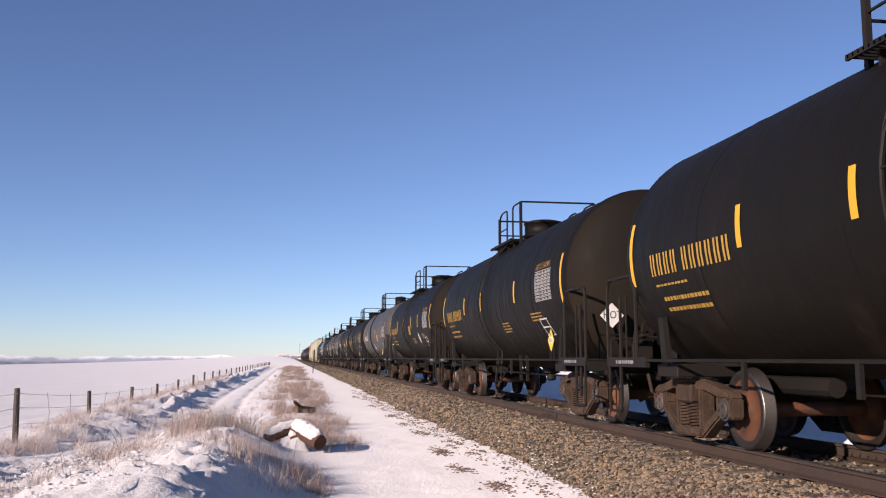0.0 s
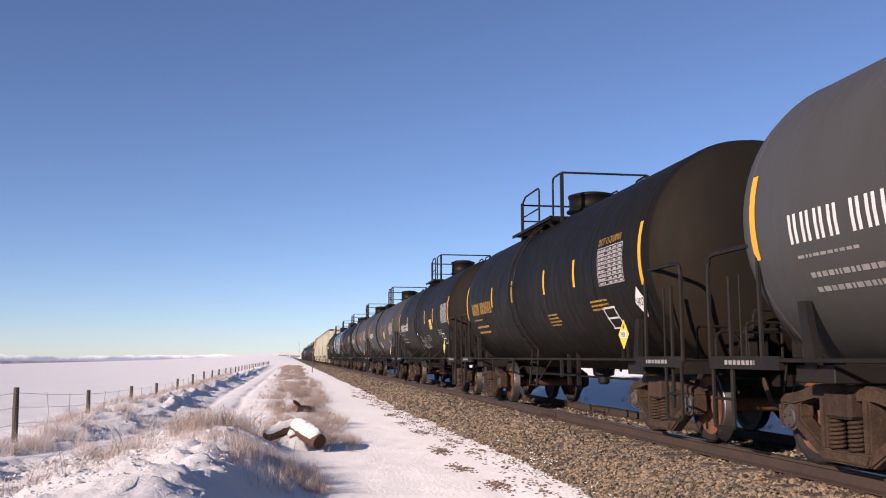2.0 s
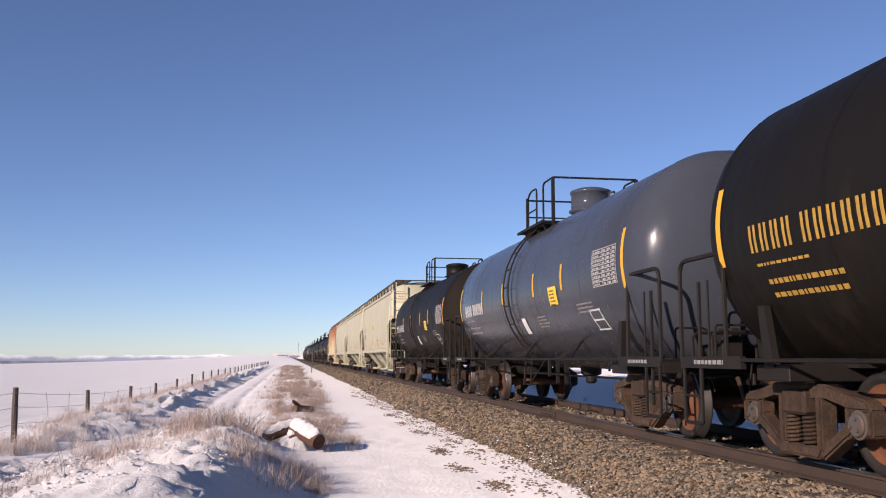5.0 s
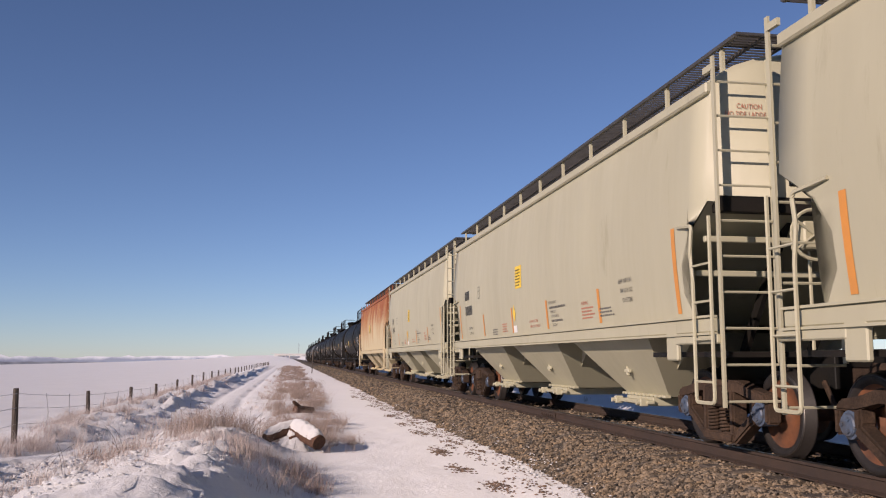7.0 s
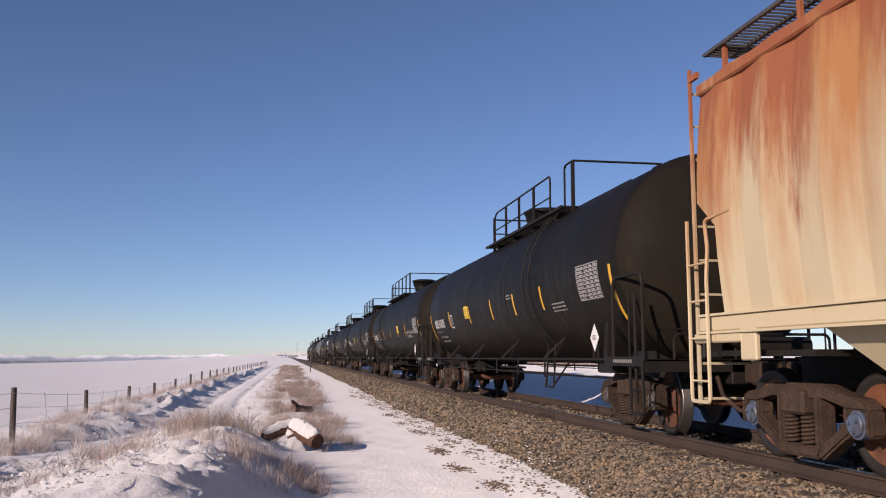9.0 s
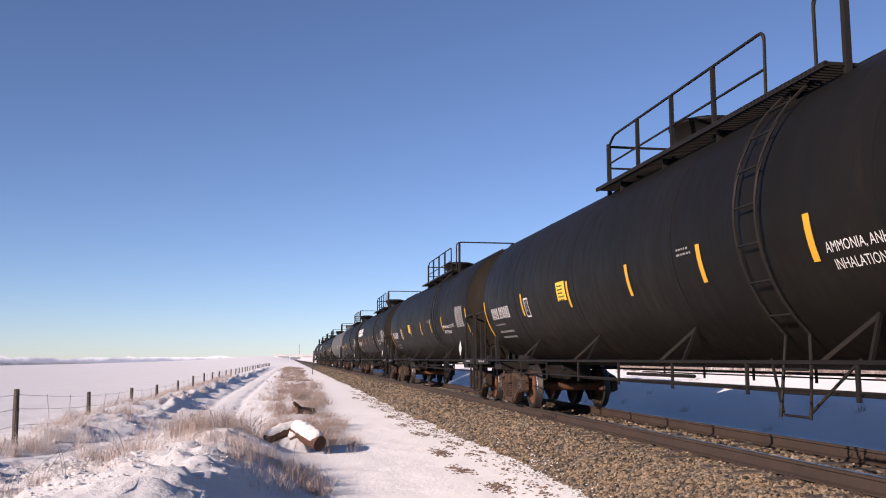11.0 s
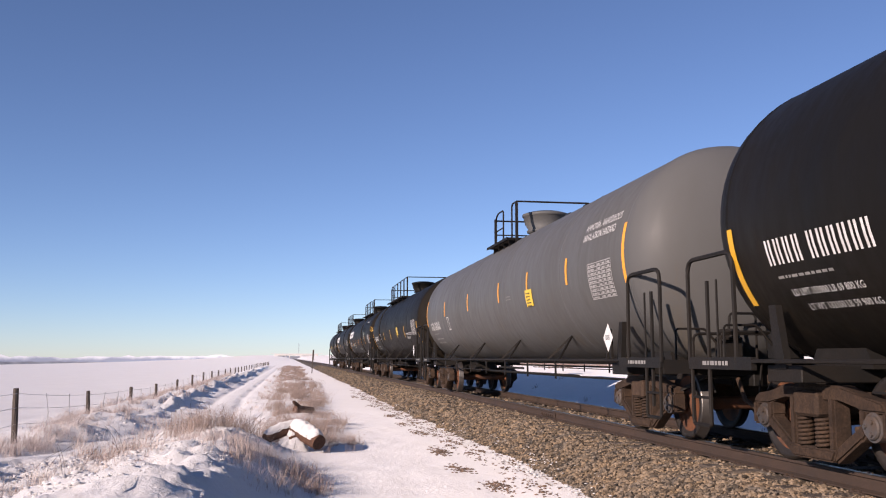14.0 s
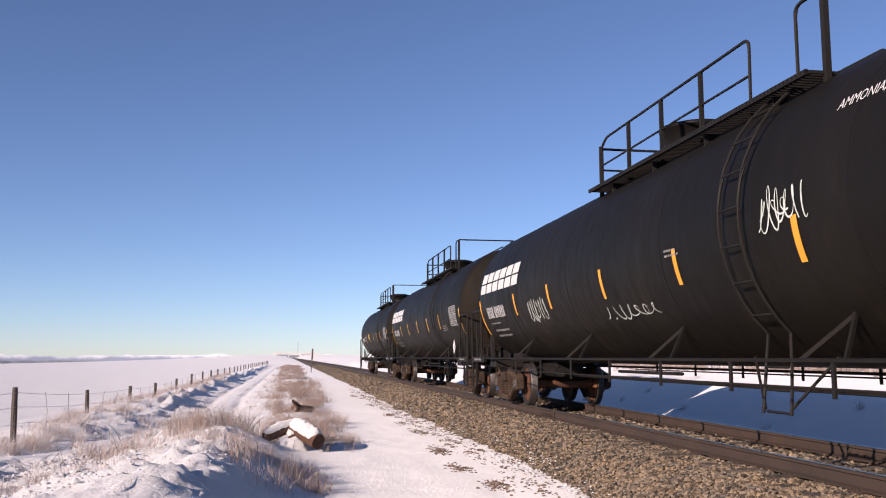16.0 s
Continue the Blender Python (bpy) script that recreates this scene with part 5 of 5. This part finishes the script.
# thin crusts of snow lying on the foot of the ballast
qx, qy = scatter(4200, 3.35, 4.0, 6, 40)
toe = 2.5 + .16 * grid_noise(qy * .45, qy * 0, 21) + .07 * grid_noise(qy * 1.7, qy * 0, 22)
keep = (grid_noise(qx * 2.2, qy * 1.1, 31) > RNG.uniform(-.15, .5, len(qx))) & (TRACK_X - qx > toe - .35)
qx, qy = qx[keep], qy[keep]
qs = RNG.uniform(.008, .03, len(qx))
crust = tagged(lumps("snow_crust", qx, qy, np.maximum(ballast_z(qx, qy), ground_z(qx, qy)) + .008, qs, .3, M_SNOW, .35), "thin patches of snow on the ballast's foot", "snow", kind="stuff")
smooth(crust.data)


def blades(name, x, y, h, w, mat, label, lean=.9):
    """Many thin bent stalks in one mesh; each is two short strips and a tip."""
    n = len(x)
    z = ground_z(x, y) - .02
    a = RNG.uniform(0, math.tau, n)
    b = RNG.uniform(0, math.tau, n)
    l = RNG.uniform(.1, lean, n) * h
    v = np.zeros((n, 5, 3))
    base = np.stack([x, y, z], -1)
    side = np.stack([np.cos(a), np.sin(a), 0 * a], -1) * (w / 2)[:, None]
    tip = np.stack([np.cos(b) * l + .12 * h, np.sin(b) * l + .1 * h, h], -1)
    mid = tip * np.array([.32, .32, .58])
    v[:, 0], v[:, 1] = base - side, base + side
    v[:, 2], v[:, 3] = base + mid - side * .8, base + mid + side * .8
    v[:, 4] = base + tip
    i = (np.arange(n) * 5)[:, None]
    f = np.concatenate([i + np.array([[0, 1, 3]]), i + np.array([[0, 3, 2]]), i + np.array([[2, 3, 4]])], 0)
    me = bpy.data.meshes.new(name)
    me.from_pydata(v.reshape(-1, 3).tolist(), [], f.tolist())
    me.materials.append(mat)
    return tagged(new(name, me), label, "grass", kind="stuff")


def tufts(spec):
    xs, ys, hs, ws = [], [], [], []
    for cx, cy, rx, ry, n, h, w in spec:
        m = max(1, n // 26)
        tx, ty = RNG.normal(cx, rx, m), RNG.normal(cy, ry, m)
        k = RNG.integers(0, m, n)
        xs.append(tx[k] + RNG.normal(0, .07, n)), ys.append(ty[k] + RNG.normal(0, .07, n))
        hs.append(h * RNG.uniform(.35, 1.1, n) * RNG.uniform(.7, 1.1, m)[k]), ws.append(np.full(n, w))
    return map(np.concatenate, (xs, ys, hs, ws))


blades("dry_grass", *tufts([(-1.55, 15.4, .22, .4, 1000, .52, .0034), (-.95, 15.9, .3, .4, 700, .45, .0034), (-2.5, 14.0, .25, .4, 700, .36, .0034), (-2.0, 16.2, .35, .4, 450, .46, .0034), (-1.2, 17.6, .3, .4, 500, .4, .0034), (-2.9, 9.6, .25, .3, 300, .2, .003), (-.3, 10.2, .25, .4, 350, .24, .0034), (.22, 11.0, .12, .45, 450, .26, .004),
                            (.1, 12.4, .2, .5, 300, .26, .004), (.75, 17.4, .25, .8, 550, .3, .004), (.1, 18.8, .35, 1., 800, .36, .004)]), M_GRASS, "dry tan grass standing on the snowy bank")
strip = []
for k in range(170):
    y = 17.6 + (k / 169) ** 1.8 * 150 + rnd.uniform(-.5, .5)
    big = rnd.random() ** 2
    strip.append((.25 + rnd.uniform(-.8, .75) * (1 + .006 * y), y, .08 + .16 * big + .001 * y, .14 + .2 * big + y * .012, int(60 + 330 * big), .16 + .34 * big, .0022 + y * .00014))
blades("dry_brush", *tufts(strip), M_GRASS, "pale tan brush growing between the two wheel paths", 1.5)
verge = [(-4.75 + .3 * math.sin(k * 1.7), 16.6 + k * 2.0, .35, .6, 480, .26 + .1 * math.sin(k * 2.3), .0042 + k * .0004) for k in range(26)]
verge += [(-4.95, 16.4, .25, .3, 900, .36, .004), (-4.6, 17.2, .25, .4, 800, .32, .004), (-4.35, 19.2, .3, .5, 700, .3, .004), (-4.7, 21.5, .3, .5, 500, .3, .004), (-3.9, 23, .4, .6, 500, .26, .004)]
verge += [(-2.9, 10.4, .4, .5, 300, .28, .004), (-.5, 12.8, .35, .7, 700, .28, .004), (-.9, 11.4, .4, .6, 450, .26, .004), (-2.0, 12.9, .6, .8, 600, .24, .004), (-1.9, 10.8, .7, .7, 1100, .13, .0035), (-.2, 11.6, .35, .6, 500, .15, .0035), (-2.8, 12.6, .5, .9, 700, .16, .0035), (-1.2, 13.9, .6, .6, 900, .2, .0035)]
verge += [(-.75, 24 + k * 5, .3, 1.6, 300, .2, .005 + k * .0007) for k in range(10)]
blades("frosted_grass", *tufts(verge), M_FROST, "frosted grey-tan grass poking through snow", 1.2)
farbank = [(21.5 + 1. * math.sin(k), 18 + k * 2.6, 1.1, 1.6, 700, .42, .014) for k in range(36)] + [(11 + 1.5 * math.sin(k * 2.), 16 + k * 4, .6, 1.2, 60, .26, .007) for k in range(8)]
blades("far_bank_grass", *tufts(farbank), M_GRASS, "dry brown grass on the bank beyond the track", .7)

# tall single weeds arching over the snow
bm = bmesh.new()
for k in range(26):
    x, y = rnd.choice(((-2.6, 10.2), (-2.2, 12.2), (-1.0, 15.6), (-1.5, 15.2), (-.4, 12.6)))
    x, y = x + rnd.gauss(0, .3), y + rnd.gauss(0, .4)
    h, a = rnd.uniform(.3, .62), rnd.uniform(0, math.tau)
    z = float(ground_z(np.array(x), np.array(y))) - .02
    l = rnd.uniform(.05, .4)
    tube(bm, [(x + math.cos(a) * l * f * f, y + math.sin(a) * l * f * f, z + h * (f - .35 * l * f ** 3)) for f in (0, .3, .6, .85, 1)], .0026, 3, False)
tagged(new("dead_weeds", mesh_of("dead_weeds", bm, M_POST)), "thin dark dead weed stalks arching over snow", "weeds", kind="stuff")


# ---------------------------------------------------------------- fence
def post_mesh(seed):
    r = random.Random(seed)
    bm = bmesh.new()
    lathe(bm, [(-.35, .058), (.2, .056), (.6, .052), (.98, .05), (1.0, .042)], "z", 9)
    for v in bm.verts:
        v.co.x += r.uniform(-.006, .006)
        v.co.y += r.uniform(-.006, .006)
    return mesh_of("fence_post", bm, M_POST)


FENCE_X = -5.0
tops = [.5, .24, .15, .08, .1, .2, .24, .22, .2, .2]
posts = [post_mesh(k) for k in range(3)]
heads = []
for k in range(-2, 34):
    y = 17.7 + 6.0 * k
    top = tops[k] if 0 <= k < len(tops) else (.55 if k < 0 else .2)
    heads.append((y, top))
    ob = tagged(new("fence_post", posts[k % 3]), "weathered round wooden fence post in snow", "fence post", "posts of the field fence")
    ob.matrix_basis = pose(FENCE_X + rnd.uniform(-.04, .04), y, top - 1.0, rnd.uniform(-2, 2), rnd.uniform(-2, 2), rnd.uniform(0, 360))
for k, d in enumerate((.1, .36, .66)):
    bm = bmesh.new()
    pts = []
    for (y0, t0), (y1, t1) in zip(heads, heads[1:]):
        for f in (0, .25, .5, .75):
            pts.append((FENCE_X + .05, y0 + (y1 - y0) * f, t0 + (t1 - t0) * f - d - .10 * f * (1 - f)))
    tube(bm, pts, .0045, 4)
    tagged(new("fence_wire", mesh_of("fence_wire", bm, M_WIRE)), "thin galvanised fence wire strung between posts", "wire", "wires of the field fence")
bm = bmesh.new()
tube(bm, [(0, 0, 0), (.01, .03, -.4), (-.01, -.02, -.72)], .009, 4)
dropper = mesh_of("wire_dropper", bm, M_WIRE)
for (y0, t0), (y1, t1) in list(zip(heads, heads[1:]))[:14]:
    for f in (.33, .66):
        ob = tagged(new("wire_dropper", dropper), "thin twisted wire stay holding fence wires apart", "fence stay", "stays of the field fence")
        ob.matrix_basis = pose(FENCE_X + .05, y0 + (y1 - y0) * f, t0 + (t1 - t0) * f - .08, rnd.uniform(-8, 8), 0, rnd.uniform(0, 360))


# ---------------------------------------------------------------- logs beside the path
def log_thing(a, b, r, label, snow=True, seed=1):
    """A sawn log from a to b with a cap of snow."""
    rr = random.Random(seed)
    a, b = Vector(a), Vector(b)
    m = Matrix.Translation(a) @ (b - a).to_track_quat("Y", "Z").to_matrix().to_4x4()
    L = (b - a).length
    bm = bmesh.new()
    lathe(bm, [(0, r * .55), (0.0, r * .93), (.03, r), (L * .5, r * .97), (L - .03, r * .9), (L, r * .8)], "y", 14)
    for v in bm.verts:
        v.co *= 1 + rr.uniform(-.05, .05)
    log = tagged(new("log", mesh_of("log", bm, M_LOG)), label, "log", "logs beside the path")
    log.matrix_basis = m
    if snow:
        bm = bmesh.new()
        n = 24
        rows = []
        for i in range(n + 1):
            y = .03 + (L - .01) * i / n
            k = math.sin(math.pi * min(max((i + .35) / (n + .7), 0), 1)) ** .4 * (1 + .6 * noise.noise((y * 7, seed * 3.1, 0)))
            lip = .22 * noise.noise((y * 11, seed * 5.3, 2))
            rows.append([bm.verts.new(((r * 1.08) * math.cos(t) * (.6 + .4 * k), y, (r + .012 + .05 * k * math.sin(t) + .035 * noise.noise((y * 13, t * 3, seed)) + rr.uniform(-.006, .006)) * math.sin(t) + .01)) for t in np.linspace(.35 + lip, math.pi - .15 + lip, 17)])
        for p, q in zip(rows, rows[1:]):
            for i in range(16):
                bm.faces.new((p[i], p[i + 1], q[i + 1], q[i]))
        for p in (rows[0], rows[-1]):
            bm.faces.new(p)
        part("snow_cap", mesh_of("snow_cap", bm, M_SNOW, True), log, None, "thick white snow cap")
    return log


log_thing((.52, 15.75, -.40), (.10, 16.35, -.20), .14, "thick sawn log end under a cap of snow", True, 1)
log_thing((-.42, 16.2, -.36), (.12, 16.45, -.17), .09, "short brown log half buried in snow", True, 2)
log_thing((.10, 16.15, -.40), (.04, 16.6, -.22), .10, "log wholly covered by a drift of snow", True, 3)


def heap_z(x, y):
    """A mound of snow between the logs, lumpy on top."""
    m = np.exp(-((x - .06) / .29) ** 4 - ((y - 16.2) / .24) ** 4)
    return -.66 + m * (.32 + .07 * grid_noise(x * 9, y * 9, 51) + .04 * grid_noise(x * 19, y * 17, 52))


tagged(sheet("snow_heap", np.linspace(-.4, .52, 44), np.linspace(15.8, 16.66, 40), heap_z, M_SNOW), "lumpy mound of snow fallen over and between the logs", "snow", kind="stuff")
log_thing((.15, 25.4, -.36), (.66, 26.0, -.42), .10, "rotten log lying in dry brush beside the path", False, 4)
log_thing((.38, 26.0, -.42), (.12, 25.2, -.16), .055, "broken branch stub sticking out of brush", False, 5)


# ---------------------------------------------------------------- far things
def box_thing(name, x0, x1, y0, y1, z0, z1, mat, parent=None):
    bm = bmesh.new()
    box(bm, x0, x1, y0, y1, z0, z1)
    return part(name, mesh_of(name, bm, mat), parent)


bm = bmesh.new()
lathe(bm, [(-.3, .05), (1.4, .05), (1.42, .09), (2.5, .085), (2.55, .05)], "z", 8)
post = tagged(new("marker_post", mesh_of("marker_post", bm, M_POST)), "leaning wooden track marker post in the snow", "marker post")
post.matrix_basis = pose(2.3, 97.5, -.6, 0, 3, 0)

bridge = tagged(new("road_bridge"), "white concrete road bridge over the railway", "bridge")
bridge.matrix_basis = pose(0, 1600, 0)
box_thing("deck", -28, 48, -4, 4, 5.4, 8.2, M_CONCRETE, bridge)
box_thing("parapet", -34, 56, -4.3, -4.05, 8.2, 9.0, M_CONCRETE, bridge)
for x in (-2.2, 17.4):
    box_thing("pier", x - .9, x + .9, -3.5, 3.5, -1.2, 5.4, M_CONCRETE, bridge)
for s, x in ((-1, -22), (1, 41)):
    bm = bmesh.new()
    prism(bm, [(-3.9, -1.2), (3.9, -1.2), (3.9, 5.4), (-3.9, 5.4)], x, x + s * 8)
    part("abutment", mesh_of("abutment", bm, M_CONCRETE), bridge)

# added grey wedges: the shade below the deck, put into shape and colour
for x0, x1, s in ((-22, -3.5, 1), (18.8, 41, -1)):
    bm = bmesh.new()
    pts = [(x0, 5.4), (x1, 5.4), (x0, .2)] if s > 0 else [(x0, 5.4), (x1, 5.4), (x1, .2)]
    v = [[bm.verts.new((x, y, z)) for x, z in pts] for y in (-2.5, 3.0)]
    bm.faces.new(v[0]), bm.faces.new(v[1][::-1])
    for k in range(3):
        bm.faces.new((v[0][k], v[1][k], v[1][(k + 1) % 3], v[0][(k + 1) % 3]))
    part("slope_paving", mesh_of("slope_paving", bm, M_FAR_HAZE_SHADE), bridge, None, "grey wedge added for the shade under the deck")
# block added behind the piers; its grey-blue colour is the opening's shade
ob = box_thing("far_cutting_bank", -3.0, 17.0, 60, 66, -1.0, 4.6, M_FAR_HAZE_SHADE)
ob.matrix_basis = pose(0, 1600, 0)
tagged(ob, "grey-blue block added for the shade in the bridge opening", "bank")

bm = bmesh.new()
tube(bm, [(0, 0, -1), (0, 0, 26)], .35, 6)
box(bm, -1.3, 1.3, -.3, .3, 22.0, 22.6)
mast = tagged(new("radio_mast", mesh_of("radio_mast", bm, M_FAR_HAZE_SHADE)), "thin grey mast near the distant bridge", "mast")
mast.matrix_basis = pose(15.5, 1750, 4)


def ridge(name, dist, a0, a1, base, height, rough, mat, seed, label):
    """A line of far hills or woods, along an arc round the place."""
    n = 260
    bm = bmesh.new()
    prev = None
    for k in range(n + 1):
        a = radians(a0 + (a1 - a0) * k / n)
        q = k / n * 40
        g = height * (.55 + .45 * noise.noise((q * .35, seed, 0)) + rough * noise.noise((q * 1.7, seed, 3)) + rough * .5 * noise.noise((q * 5.1, seed, 7)))
        x, y = math.sin(a) * dist, math.cos(a) * dist
        pair = [bm.verts.new((x, y, base)), bm.verts.new((x, y, base + max(g, .5) + 30)), bm.verts.new((x * 1.04, y * 1.04, base))]
        if prev:
            bm.faces.new((prev[0], pair[0], pair[1], prev[1]))
            bm.faces.new((prev[1], pair[1], pair[2], prev[2]))
        prev = pair
    ob = tagged(new(name, mesh_of(name, bm, mat)), label, "backdrop", kind="structure")
    return ob


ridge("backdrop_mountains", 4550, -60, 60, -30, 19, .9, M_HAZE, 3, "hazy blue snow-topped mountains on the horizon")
ridge("backdrop_woods", 3900, -60, -8, -46, 5, .9, M_FAR_HAZE_SHADE, 8, "dark strip of distant woods and farms")


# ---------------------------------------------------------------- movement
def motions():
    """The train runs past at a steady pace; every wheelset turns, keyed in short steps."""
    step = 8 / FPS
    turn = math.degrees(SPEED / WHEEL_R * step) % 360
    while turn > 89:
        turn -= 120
    for car, u in TRAIN:
        walk(car, [(t, pose(TRACK_X, u - SPEED * t, 0)) for t in (0, 4, 8, 12, 16)])
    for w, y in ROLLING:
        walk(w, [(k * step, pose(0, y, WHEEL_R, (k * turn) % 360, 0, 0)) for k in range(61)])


motions()
